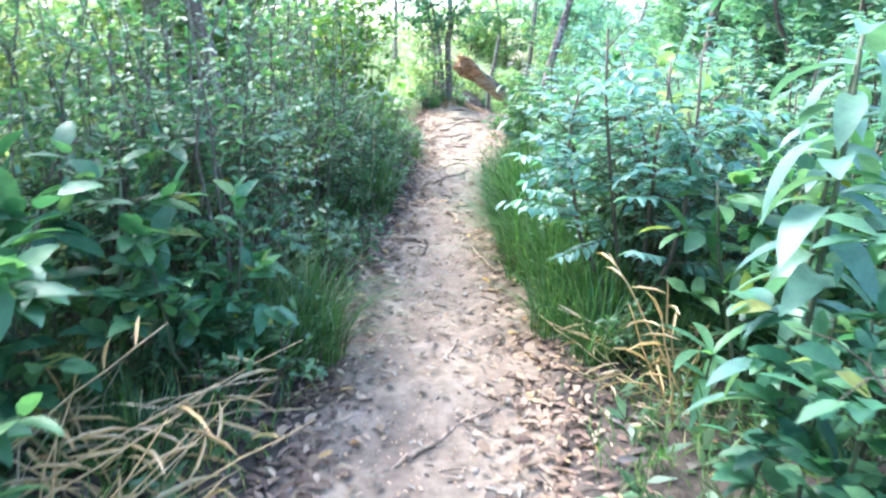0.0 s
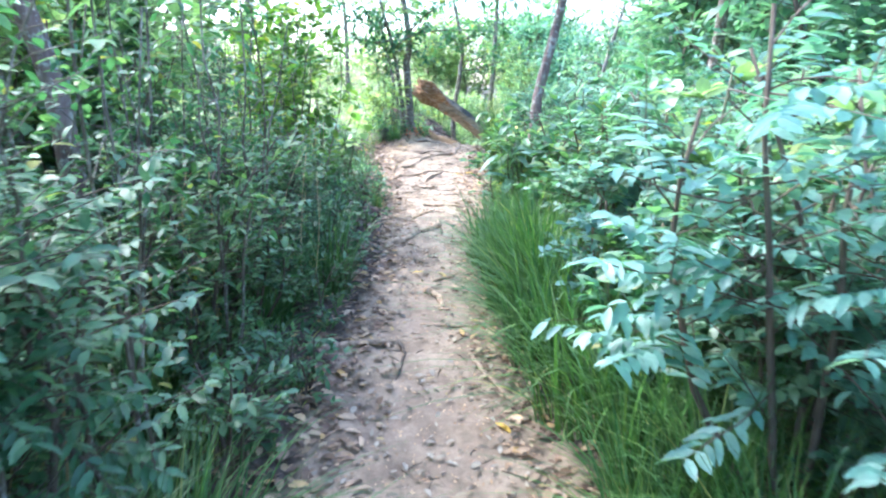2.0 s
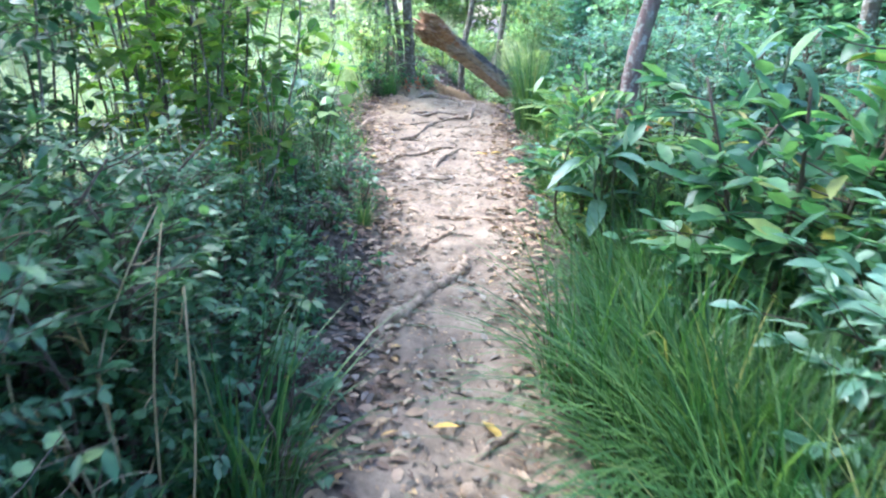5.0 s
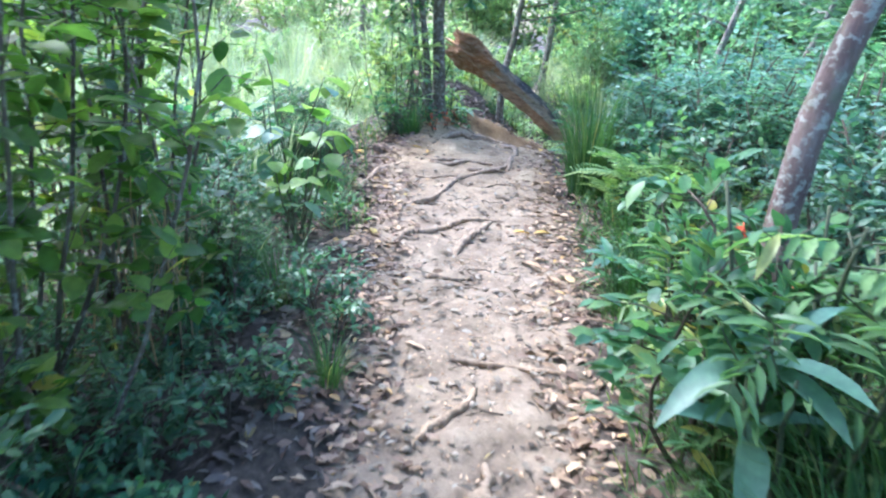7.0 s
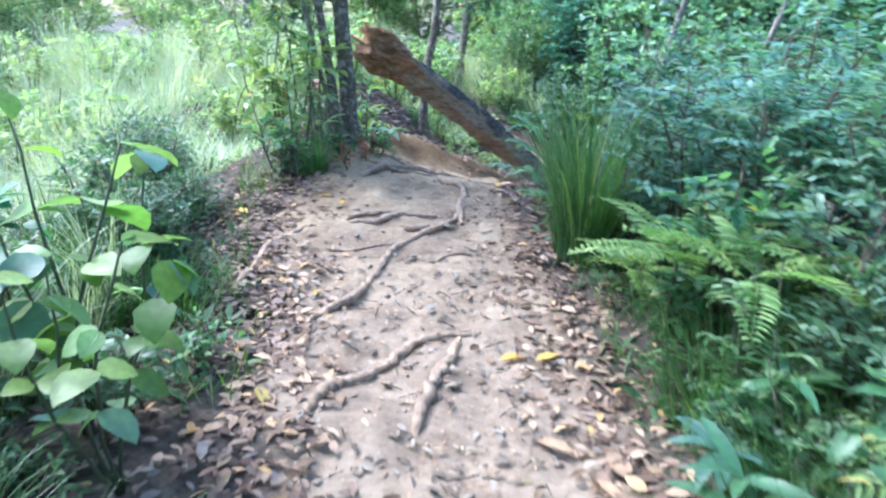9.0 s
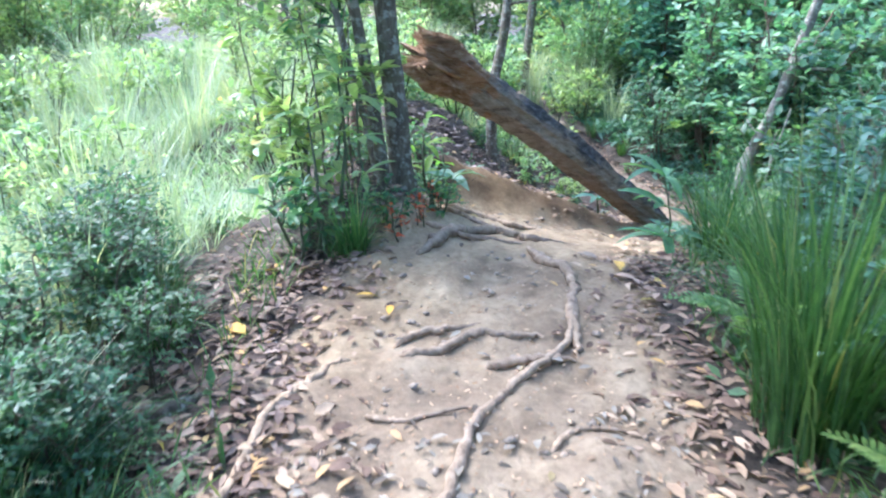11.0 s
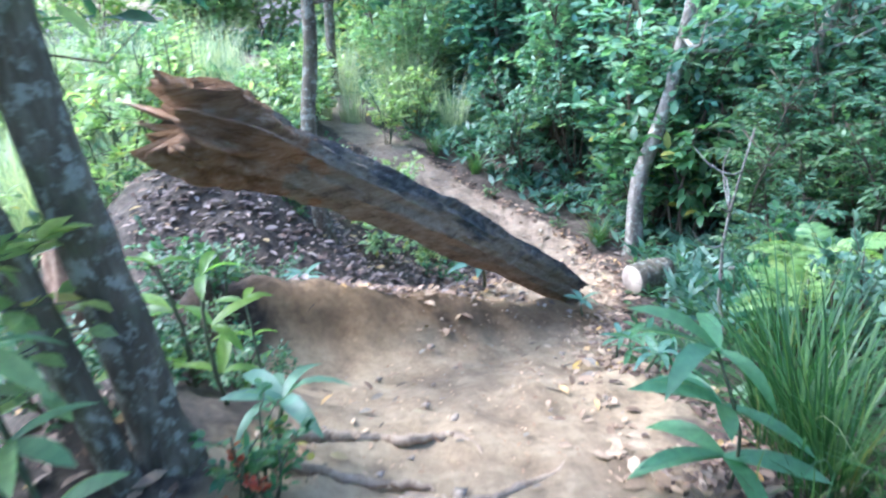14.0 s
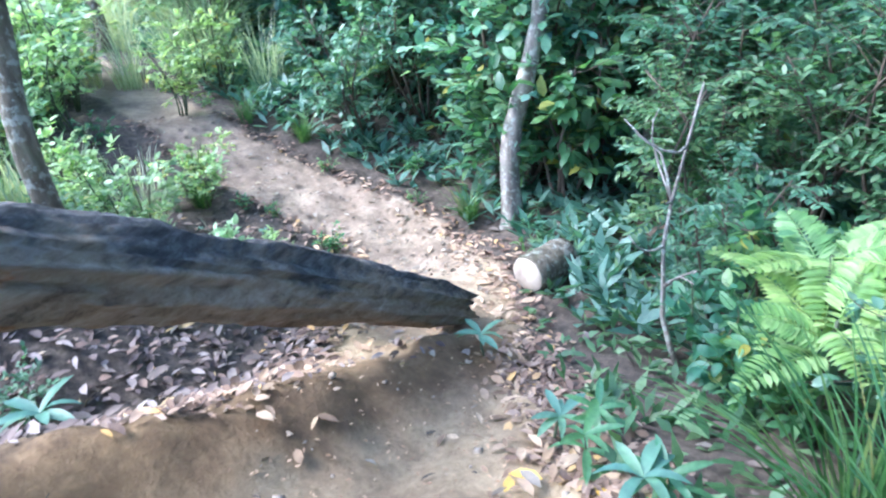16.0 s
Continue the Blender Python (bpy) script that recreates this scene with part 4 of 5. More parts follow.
# ---- trees ----
# Tall tops lie out of view and reach sunward to shade the trail.
tree("trail_tree", "grey-brown slender tree with moss beside the fallen log", 0.14, 13.1, (-0.6, 13.6, 6.2), 0.062, M_BARK, M_LEAF, 1.6, 130, 0.5, [(0.1, 13.1, 1.7), (0.05, 13.1, 2.6)])
tree("trail_tree", "second mossy stem leaning beside the log", 0.05, 13.02, (-0.7, 12.8, 4.0), 0.034, M_BARK, M_LEAF, 0.9, 110, 0.45, [(-0.04, 13.0, 1.5), (-0.25, 12.92, 2.4)])
tree("trail_tree", "thin pale leaning stem beside the fallen log", 0.02, 13.12, (-0.6, 13.3, 3.3), 0.022, M_BARK_PALE, M_LEAF_HAZE, 0.8, 90, 0.4, [(-0.1, 13.13, 1.3), (-0.28, 13.2, 2.1)])
tree("slender_tree", "reddish slender tree leaning out of the shrubs", 1.22, 8.0, (2.0, 8.5, 5.4), 0.052, M_BARK_RED, M_LEAF_BLUE, 1.7, 130, 0.6, [(1.24, 8.0, 1.3), (1.5, 8.1, 2.6)])
tree("pale_tree", "pale-barked slim tree in front of the leafy thicket", 3.72, 15.87, (5.0, 15.6, 4.6), 0.07, M_BARK_PALE, M_LEAF_BLUE, 1.2, 60, 0.6, [(3.82, 15.86, 0.2), (4.12, 15.8, 1.3)])
tree("slim_tree", "dark slim crooked tree behind the log", 1.1, 15.75, (0.3, 16.4, 6.2), 0.05, M_BARK, M_LEAF, 1.7, 150, 0.5, [(1.09, 15.72, 1.0), (1.22, 15.75, 1.7), (1.2, 15.8, 2.6)])
tree("hedge_tree", "brown slim tree rising from the hedge", -1.62, 5.0, (-2.3, 5.6, 6.0), 0.06, M_BARK_RED, M_LEAF, 1.6, 80, 0.5, [(-1.66, 5.0, 1.2), (-1.95, 5.0, 2.6)])
tree("hedge_tree", "grey slim tree rising from the hedge", -2.15, 5.5, (-2.3, 7.5, 6.2), 0.07, M_BARK, M_LEAF, 1.8, 90, 0.5, [(-2.17, 5.5, 1.2), (-2.3, 5.5, 2.6)])
tree("hedge_tree", "dark slim tree deep in the hedge", -3.2, 7.5, (-2.4, 9.8, 6.4), 0.065, M_BARK, M_LEAF, 1.8, 120, 0.55)
# The next two trees are added so their unseen crowns shade the trail.
tree("hedge_tree", "unseen tree added in the hedge so its crown shades the trail", -2.6, 2.4, (-2.4, 3.2, 6.0), 0.06, M_BARK, M_LEAF, 1.8, 160, 0.5)
tree("slim_tree", "added slim grey tree whose unseen crown shades the trail", -2.6, 11.6, (-1.7, 12.6, 6.2), 0.045, M_BARK, M_LEAF, 1.6, 110, 0.6)
tree("far_tree", "thin dark far tree behind the trail crest", 2.6, 21.5, (3.0, 21.6, 6.0), 0.07, M_BARK, M_LEAF, 1.6, 120, 0.5)
tree("far_tree", "thin far tree in the bright growth", -1.4, 20.5, (-1.5, 20.6, 6.0), 0.06, M_BARK, M_LEAF_HAZE, 1.6, 120, 0.5)
tree("far_tree", "thin dark tree in the thicket", 3.6, 9.5, (3.8, 9.6, 5.0), 0.07, M_BARK, M_LEAF_BLUE, 1.5, 120, 0.5)

# ---- undergrowth along the trail ----
CLEAR = ((3.5, 15.45, 0.6), (3.0, 14.75, 0.5), (3.2, 15.1, 0.45), (1.2, 12.6, 0.6), (2.7, 14.3, 0.35), (1.6, 12.0, 0.45), (1.75, 12.4, 0.35), (-1.05, 3.7, 0.3), (-1.3, 4.3, 0.35), (-1.5, 4.75, 0.3), (-1.75, 5.0, 0.3), (-1.95, 4.9, 0.3))

# strips of thin growth that leave the pale trees and the cut log in view: two ends and a half width
THIN = ((1.5, 12.8, 3.65, 15.75, 0.5), (2.4, 13.5, 4.6, 15.4, 0.3), (1.9, 13.0, 2.3, 13.4, 0.45))


def thin_here(x, y):
    for a, b, c, d, w in THIN:
        k = min(1.0, max(0.0, ((x - a) * (c - a) + (y - b) * (d - b)) / ((c - a) ** 2 + (d - b) ** 2)))
        if math.hypot(x - a - k * (c - a), y - b - k * (d - b)) < w:
            return True
    return False


def rim_at(x, y):
    return float(trail_distance(x, y)[1])


def scatter(count, xs, ys, rim, mix, size=(0.8, 1.2), gap=0.0, tip=4.0):
    """Plants of a mix of kinds over a stretch, kept off the trail by the rim."""
    done = []
    tries = 0
    while len(done) < count and tries < count * 30:
        tries += 1
        x, y = between(*xs), between(*ys)
        if rim_at(x, y) < rim or any(math.hypot(x - p, y - q) < r for p, q, r in CLEAR) or any(math.hypot(x - p, y - q) < gap for p, q in done):
            continue
        done.append((x, y))
        kind, make, variants = mix[int(rng.integers(len(mix)))]
        if kind[:3] == "big" and 0 < x < 4.8 and 1.0 < y < 15.9:
            kind, make, variants = K_PINN
        if thin_here(x, y) and kind not in ("weed", "dweed", "seed", "long"):
            x, y = x + 3.6, y + 0.4
        if kind == "bare" and x > 0.7:
            x += 0.9
        if kind == "bigl" and -8.0 < x < 2.2 and 15.0 < y < 24.0:
            x, y = x - 9.0, y + 3.0
        place(kind, make, variants, x, y, between(*size), tip=tip)


K_OVAL, K_DEEP, K_BLUE, K_LIGHT = ("oval", oval_shrub, 3), ("deep", deep_shrub, 3), ("blue", blue_shrub, 3), ("light", light_shrub, 3)
K_BIG, K_BIGB, K_BIGL = ("big", big_shrub, 3), ("bigb", big_blue_shrub, 3), ("bigl", big_light_shrub, 3)
K_LONG, K_WIDE, K_PALE = ("long", long_tuft, 3), ("wide", wide_tuft, 3), ("pale", pale_tuft, 3)
K_WEED, K_DWEED, K_SEED, K_FERN, K_LANCE, K_SAP, K_DRY = ("weed", weed, 3), ("dweed", dark_weed, 3), ("seed", seedling, 2), ("fern", fern, 3), ("lance", lance_plant, 3), ("sap", sapling, 3), ("dry", dry_stalks, 2)

K_VINE = ("vine", vine_wall_shrub, 3)
K_DPINN = ("dpinn", deep_pinnate, 2)
K_PINN, K_BAMB, K_FINE = ("pinn", pinnate_shrub, 3), ("bamb", bamboo_weed, 3), ("finesap", fine_sapling, 3)
K_BROAD, K_REED = ("broad", broad_shrub, 3), ("reed", pale_reed, 3)

# left hedge
scatter(17, (-1.9, -0.8), (2.6, 6.2), 0.32, (K_DEEP, K_DEEP, K_DPINN), (0.55, 0.85), 0.24)
scatter(13, (-1.9, -0.85), (2.7, 6.4), 0.3, (K_FINE,), (0.75, 1.0), 0.3)
for x, y, s in ((-1.0, 7.35, 0.9), (-1.25, 7.75, 1.0), (-0.95, 8.15, 0.9), (-1.55, 8.1, 1.05), (-1.3, 8.6, 0.95)):
    place("roundsap", round_sapling, 3, x, y, s)
for x, y, s in ((-1.65, 6.7, 1.0), (-1.9, 7.6, 1.0)):
    place("darksap", dark_sapling, 2, x, y, s)
scatter(8, (-1.8, -0.95), (6.2, 7.6), 0.4, (K_DEEP,), (0.4, 0.6), 0.25)
scatter(16, (-1.25, -0.5), (5.6, 7.9), 0.16, (K_DWEED, K_DWEED, K_WEED), (0.7, 1.1), 0.16)
scatter(18, (-0.95, -0.35), (5.7, 8.9), 0.1, (K_DWEED, K_WEED, K_DWEED), (0.5, 0.85), 0.14)
scatter(6, (-1.3, -0.7), (5.6, 7.4), 0.3, (K_DEEP,), (0.45, 0.65), 0.2)
scatter(6, (-1.4, -0.6), (6.0, 8.8), 0.25, (K_DWEED,), (0.5, 0.9), 0.2)
scatter(26, (-1.3, -0.5), (2.0, 6.0), 0.06, (K_WIDE, K_DWEED, K_DWEED, K_LONG), (0.7, 1.1), 0.2)
scatter(12, (-3.4, -1.9), (1.2, 6.4), 1.0, (K_BIGL, K_BIGL, K_LIGHT), (0.6, 0.9), 0.5)
K_BARE = ("bare", upright_stems, 3)
scatter(8, (-1.3, -0.75), (2.8, 8.4), 0.25, (K_BARE,), (0.6, 0.95), 0.4)
scatter(8, (0.75, 1.6), (2.6, 9.5), 0.2, (K_BARE,), (0.6, 1.0), 0.3)
# right hedge
scatter(14, (0.85, 1.5), (7.2, 9.4), 0.1, (K_DWEED, K_WEED, K_SEED, K_LANCE, K_WIDE), (0.6, 0.95), 0.18)
scatter(18, (0.95, 2.0), (2.6, 6.5), 0.32, (K_BLUE, K_BLUE, K_PINN, K_OVAL, K_LANCE), (0.7, 1.05), 0.24)
scatter(26, (0.9, 2.1), (6.7, 10.2), 0.12, (K_BAMB, K_BLUE, K_LANCE, K_WIDE, K_DWEED, K_OVAL), (0.5, 0.85), 0.2)
scatter(34, (0.55, 1.5), (2.6, 7.3), 0.06, (K_WIDE, K_WIDE, K_WIDE, K_LONG, K_DWEED), (0.7, 1.15), 0.16)
scatter(20, (2.2, 4.2), (1.5, 13.0), 1.0, (K_BIGB, K_PINN, K_BLUE), (0.7, 1.05), 0.4)
# left side past the hedge: open and sunlit
scatter(5, (-2.2, -1.2), (8.4, 10.2), 0.6, (K_SAP, K_OVAL), (0.6, 0.9), 0.3)
scatter(12, (-2.2, -0.6), (8.6, 11.0), 0.2, (K_DWEED, K_WEED, K_WIDE), (0.6, 1.0), 0.2)
scatter(70, (-5, -1.0), (9.8, 15.0), 0.6, (K_PALE, K_REED, K_PALE, K_WEED), (0.5, 0.85), 0.22)
scatter(9, (-5, -1.6), (10.5, 15.0), 0.6, (K_LIGHT,), (0.5, 0.8), 0.4)
scatter(80, (-8, -0.6), (13.5, 22.0), 0.8, (K_REED, K_REED, K_PALE, K_LIGHT), (0.8, 1.3), 0.3)
scatter(20, (-8, -1.6), (15.0, 24.0), 1.0, (K_BIGL, K_BIGL, K_LIGHT), (0.7, 1.1), 0.7)
# right side past the slender tree
scatter(40, (1.2, 2.9), (9.0, 13.4), 0.22, (K_BLUE, K_FERN, K_LANCE, K_WIDE, K_PINN, K_BAMB), (0.6, 0.95), 0.25)
scatter(14, (3.5, 5.0), (12.6, 15.2), 0.3, (K_DPINN, K_OVAL, K_DEEP, K_BLUE), (0.7, 1.05), 0.3)
# the leafy wall behind
scatter(17, (3.9, 6.4), (15.7, 19.6), 0.5, (K_VINE,), (0.85, 1.25), 0.5)
scatter(6, (4.3, 6.0), (14.6, 16.0), 0.5, (K_VINE,), (0.8, 1.0), 0.5)
# Extra shrubs left of the view, added to shade the low growth there.
for x, y, k in ((-2.35, 6.35, 0.85), (-2.55, 7.0, 0.9), (-2.4, 7.6, 0.85)):
    place("big", big_shrub, 3, x, y, k)
scatter(30, (4.4, 9.0), (15.5, 22.0), 0.55, (K_BIGB, K_BIGB, K_BIG), (0.8, 1.25), 0.6)
scatter(16, (3.4, 5.2), (15.6, 19.5), 0.3, (K_BLUE, K_OVAL, K_FERN), (0.8, 1.2), 0.35)
scatter(22, (-1.6, 1.9), (18.6, 24.0), 0.3, (K_REED, K_PALE, K_BIGL), (0.6, 1.0), 0.35)
scatter(8, (2.6, 4.2), (19.5, 24.0), 0.3, (K_BIGL, K_REED), (0.6, 1.0), 0.5)
scatter(12, (-1.0, 1.9), (16.2, 22.0), 0.5, (K_BIGL, K_LIGHT, K_PALE), (0.7, 1.1), 0.5)
scatter(26, (-17, -2.5), (20.0, 27.0), 0.5, (K_BIGL, K_REED), (0.7, 1.0), 0.7)
scatter(36, (-18, 3), (24.0, 38.0), 0.5, (K_BIGL,), (0.9, 1.5), 1.0)
scatter(20, (3, 18), (21.0, 34.0), 0.5, (K_BIGB, K_BIG, K_BIGL), (1.2, 2.0), 1.2)
scatter(9, (-14, -4.0), (-2.0, 4.5), 1.0, (K_BIGL, K_BIG), (1.2, 1.9), 1.3)
scatter(14, (4.4, 13), (-2.0, 15.0), 1.0, (K_BIGB, K_BIG), (1.2, 1.9), 1.2)
scatter(12, (-4, 4), (-7.0, -2.0), 0.5, (K_BIG, K_DEEP), (0.9, 1.3), 0.8)

scatter(14, (-11, -3.4), (-3.0, 5.0), 1.0, (K_BIGL, K_BIG, K_BIG), (0.8, 1.4), 0.9)
scatter(12, (2.6, 10.0), (-3.0, 14.0), 1.2, (K_BIGB, K_BIG), (0.8, 1.4), 0.9)
for x, y in ((1.4, 8.35), (1.5, 8.7)):
    place("redlow", lambda: shrub("red_leaved_weed", "weed with a few orange-red leaves in the shrubs", M_RED, 0.75, 0.2, 6, 4, 0.08, 0.04, stem=M_STEM, stems=3, low=0.5, bare=0.6, group="weeds"), 1, x, y, 0.9)

# plants that stand out
for x, y, s in ((0.74, 3.75, 1.0), (0.66, 3.55, 0.8), (0.82, 3.95, 0.9), (-1.0, 4.2, 0.95), (-1.1, 4.05, 0.8)):
    place("long", long_tuft, 3, x, y, s)
place("bigtuft", lambda: grass_tuft("big bright green grass clump at the trail edge", M_GRASS, 430, 1.05, 0.15, 0.5), 1, 1.3, 11.0, 1.0)
place("long", long_tuft, 3, -0.12, 12.4, 0.72)
place("wide", wide_tuft, 3, -0.16, 12.42, 0.45)
for x, y, k in ((-0.3, 12.55, 1.2), (-0.2, 12.75, 1.4), (-0.05, 12.8, 1.1), (-0.4, 12.7, 1.0)):
    place("hangbig", hang_plant, 2, x, y, k)
place("long", long_tuft, 3, -0.3, 8.15, 0.5)
place("lancebig", lambda: lance_plant("big plant with long pale green lance leaves beside the trail", M_LEAF_BLUE, 11, 0.3, 0.075, 0.55, 2), 1, 0.93, 7.4, 1.0)
place("lancebig2", lambda: lance_plant("big plant with broad drooping green leaves beside the trail", M_LEAF, 15, 0.29, 0.07, 0.52, 3), 1, 1.53, 12.62, 0.88)
place("lance", lance_plant, 3, 1.05, 2.35, 1.0)
place("lance", lance_plant, 3, 2.06, 13.43, 0.5)
place("lance", lance_plant, 3, 2.05, 13.7, 0.55)
place("lance", lance_plant, 3, 2.2, 13.8, 0.5)
place("seed", seedling, 2, 2.07, 15.38, 2.0)
for x, y in ((0.8, 14.75), (2.35, 14.55), (1.95, 13.5), (2.1, 13.9)):
    place("seed", seedling, 2, x, y, between(0.8, 1.2))
place("fernlow", lambda: fern("light green fern with broad fronds over the grass", M_FERN, 9, 0.55, 0.45), 1, 1.35, 10.1, 1.0)
place("fernlow2", lambda: fern("pale pinnate sprays hanging over the trail edge", M_FERN, 7, 0.5, 0.5), 1, 1.45, 9.75, 1.0)
place("wide", wide_tuft, 3, 1.25, 9.6, 0.9)
place("lance", lance_plant, 3, 1.3, 9.35, 0.9)
place("seed", seedling, 2, 1.1, 9.2, 1.3)
place("fernhigh", lambda: fern("yellow-green fern sprays rising over the low plants", M_FERN, 8, 0.36, 0.55), 1, 2.62, 13.3, 0.9)
place("fernhigh", lambda: None, 1, 2.9, 13.45, 1.1)
bare_twig(2.9, 13.95, 1.2)
place("broad", broad_shrub, 3, 2.66, 13.45, 0.4)
place("broad", broad_shrub, 3, 2.8, 13.7, 0.5)
place("dpinn", deep_pinnate, 2, 3.25, 14.0, 0.55)
place("dpinn", deep_pinnate, 2, 3.75, 14.5, 0.75)
place("dpinn", deep_pinnate, 2, 4.3, 14.8, 0.95)
place("oval", oval_shrub, 3, 3.1, 13.7, 0.6)
place("broad", broad_shrub, 3, -1.35, 2.15, 1.0)
place("broad", broad_shrub, 3, -1.6, 1.7, 1.2)
place("broad", broad_shrub, 3, -1.2, 1.2, 0.8)
place("broad", broad_shrub, 3, -0.95, 2.45, 0.75)
place("lancewhorl", lambda: lance_plant("tall plant with a whorl of long light green leaves", M_LEAF, 12, 0.3, 0.085, 0.95, 2), 1, -1.12, 2.65, 1.0)
place("droop", droop_plant, 2, 0.95, 1.75, 1.0)
place("droop", droop_plant, 2, 1.2, 2.1, 0.95)
place("broad", broad_shrub, 3, 1.15, 1.6, 0.8)
place("broad", broad_shrub, 3, 1.35, 2.5, 1.0)
place("oval", oval_shrub, 3, 1.3, 1.3, 1.0)
place("blue", blue_shrub, 3, 1.3, 3.9, 1.1)
place("broad", broad_shrub, 3, 0.98, 4.35, 0.62)
place("broad", broad_shrub, 3, 1.15, 4.7, 0.7)
place("sparse", sparse_broad, 2, -0.72, 9.75, 1.05)
place("sparse", sparse_broad, 2, -0.62, 9.45, 0.9)
for x, y, k in ((1.15, 7.7, 1.35), (1.05, 7.4, 1.1), (1.35, 7.85, 1.3)):
    place("bamb", bamboo_weed, 3, x, y, k)
scatter(12, (0.72, 1.25), (5.7, 7.2), 0.08, (K_WIDE, K_WIDE, K_LONG), (0.9, 1.2), 0.14)
scatter(14, (0.66, 1.1), (4.0, 6.2), 0.06, (K_WIDE,), (1.1, 1.4), 0.14)
place("bamb", bamboo_weed, 3, 1.05, 8.1, 0.9)
for x, y, k in ((1.25, 8.55, 0.8), (1.05, 8.85, 0.7), (1.2, 9.05, 0.8), (1.4, 8.9, 0.9)):
    place("wide", wide_tuft, 3, x, y, k)
    place("dweed", dark_weed, 3, x + 0.12, y + 0.1, k)
for x, y, k in ((-0.95, 8.9, 0.5), (-1.1, 9.25, 0.6), (-0.85, 8.65, 0.4), (-1.35, 9.7, 0.6), (-1.2, 10.2, 0.5)):
    place("deep", deep_shrub, 3, x, y, k)
for x, y, k in ((-0.2, 12.9, 0.8), (-0.45, 13.2, 0.85)):
    place("vinesap", vine_sapling, 2, x, y, k)
for x, y, k in ((0.0, 14.6, 0.8), (0.25, 14.75, 0.7), (0.5, 14.8, 0.6), (0.15, 15.0, 0.9), (-0.2, 14.85, 0.9), (0.45, 15.1, 0.7), (0.75, 15.0, 0.5), (0.2, 13.9, 0.6), (0.35, 13.65, 0.5), (0.1, 14.1, 0.7), (0.3, 14.15, 0.5), (0.5, 13.95, 0.4), (0.05, 13.7, 0.6)):
    place("dweed", dark_weed, 3, x, y, k)
for x, y in ((-0.95, 1.75), (-1.05, 2.0), (-1.1, 1.55)):
    place("dry", dry_stalks, 2, x, y, 1.3)
place("dry", dry_stalks, 2, 0.92, 2.75, 0.9)
place("dry", dry_stalks, 2, 1.0, 2.45, 0.8)
for x, y, h in ((0.3, 13.45, 1.1), (0.42, 13.62, 0.9), (0.2, 13.75, 1.2), (0.1, 13.35, 1.0)):
    place("hang", lambda: lance_plant("slender plant with hanging yellow-green leaves under the log", M_BACKLIT, 9, 0.14, 0.04, 0.42, 3), 2, x, y, h)
scatter(10, (-0.5, 0.35), (13.2, 14.6), 0.1, (K_DWEED, K_WEED), (0.5, 0.9), 0.18)
scatter(14, (-0.2, 1.5), (16.4, 19.5), 0.3, (K_LIGHT, K_WEED, K_PALE, K_WEED), (0.4, 0.7), 0.3)
scatter(12, (-1.6, -0.5), (8.7, 10.4), 0.15, (K_DWEED, K_WIDE, K_WEED), (0.6, 0.9), 0.2)
scatter(12, (0.62, 1.1), (4.9, 6.8), 0.08, (K_WIDE, K_LONG), (0.9, 1.3), 0.15)
scatter(22, (2.0, 3.7), (15.8, 19.5), 0.0, (K_WEED, K_SEED, K_LONG), (0.35, 0.6), 0.15)
place("droop", droop_plant, 2, 1.3, 5.3, 0.85)
place("droop", droop_plant, 2, 1.35, 6.6, 0.8)
place("light", light_shrub, 3, 1.75, 4.6, 1.45)
place("oval", oval_shrub, 3, 1.5, 6.1, 1.15)
for x, y in ((-0.75, 11.1), (-0.95, 11.45), (-1.15, 11.0), (-0.7, 10.8), (-1.25, 11.6), (-0.95, 10.85)):
    place("dweed", dark_weed, 3, x, y, between(0.45, 0.7))
scatter(16, (0.6, 2.3), (15.5, 17.6), 0.1, (K_WEED, K_LIGHT, K_SEED, K_WEED), (0.3, 0.55), 0.2)


def dry_cane(a, b, r=0.006):
    """A long dead grass cane that leans over, with a broken side blade."""
    ob = thing("dry_cane", "long pale dead grass cane leaning over the trail edge", "dry grass", "dry stalks")
    line = bend((a[0], a[1], gz(*a) - 0.01), b, 9, 0.05)
    c = Build()
    c.tube(line, np.linspace(r, r * 0.4, 9), 5)
    part("cane", c, M_DRY, ob)
    for i in (4, 6, 7):
        blade = Build()
        blade.leaves([line[i]], unit(1) * (1, 1, 0.2) + (0, 0, 0.25), [(0, 0, 1)], between(0.12, 0.25), 0.014)
        part("blade", blade, M_DRY, ob)


for a, b in (((-1.45, 1.35), (-0.62, 1.75, 0.52)), ((-1.4, 1.3), (-0.72, 1.7, 0.44)), ((-1.25, 1.25), (-0.78, 1.75, 0.4)), ((-1.5, 1.55), (-0.8, 1.85, 0.66)), ((-1.1, 1.35), (-0.7, 1.85, 0.3)),
             ((1.05, 2.4), (0.64, 2.35, 0.78)), ((1.0, 2.5), (0.72, 2.3, 0.6)), ((1.1, 2.6), (0.85, 2.3, 0.7)), ((0.95, 2.3), (0.8, 2.2, 0.62))):
    dry_cane(a, b)
for x, y, k in ((-1.1, 10.9, 0.9), (-0.85, 10.75, 0.8), (-1.25, 11.15, 1.0), (-0.95, 11.15, 0.8), (-1.0, 10.6, 0.9), (-1.35, 10.8, 1.0), (-1.45, 11.35, 1.1)):
    place("wide", wide_tuft, 3, x, y, k)
for x, y, k in ((-1.2, 11.3, 0.5), (-1.0, 10.95, 0.42), (-0.8, 10.9, 0.34)):
    place("deep", deep_shrub, 3, x, y, k)
place("long", long_tuft, 3, 1.75, 12.5, 1.0)
place("long", long_tuft, 3, 1.95, 12.75, 1.15)
place("long", long_tuft, 3, 2.2, 13.0, 1.1)
place("weed", weed, 3, 0.34, 12.98, 0.75)
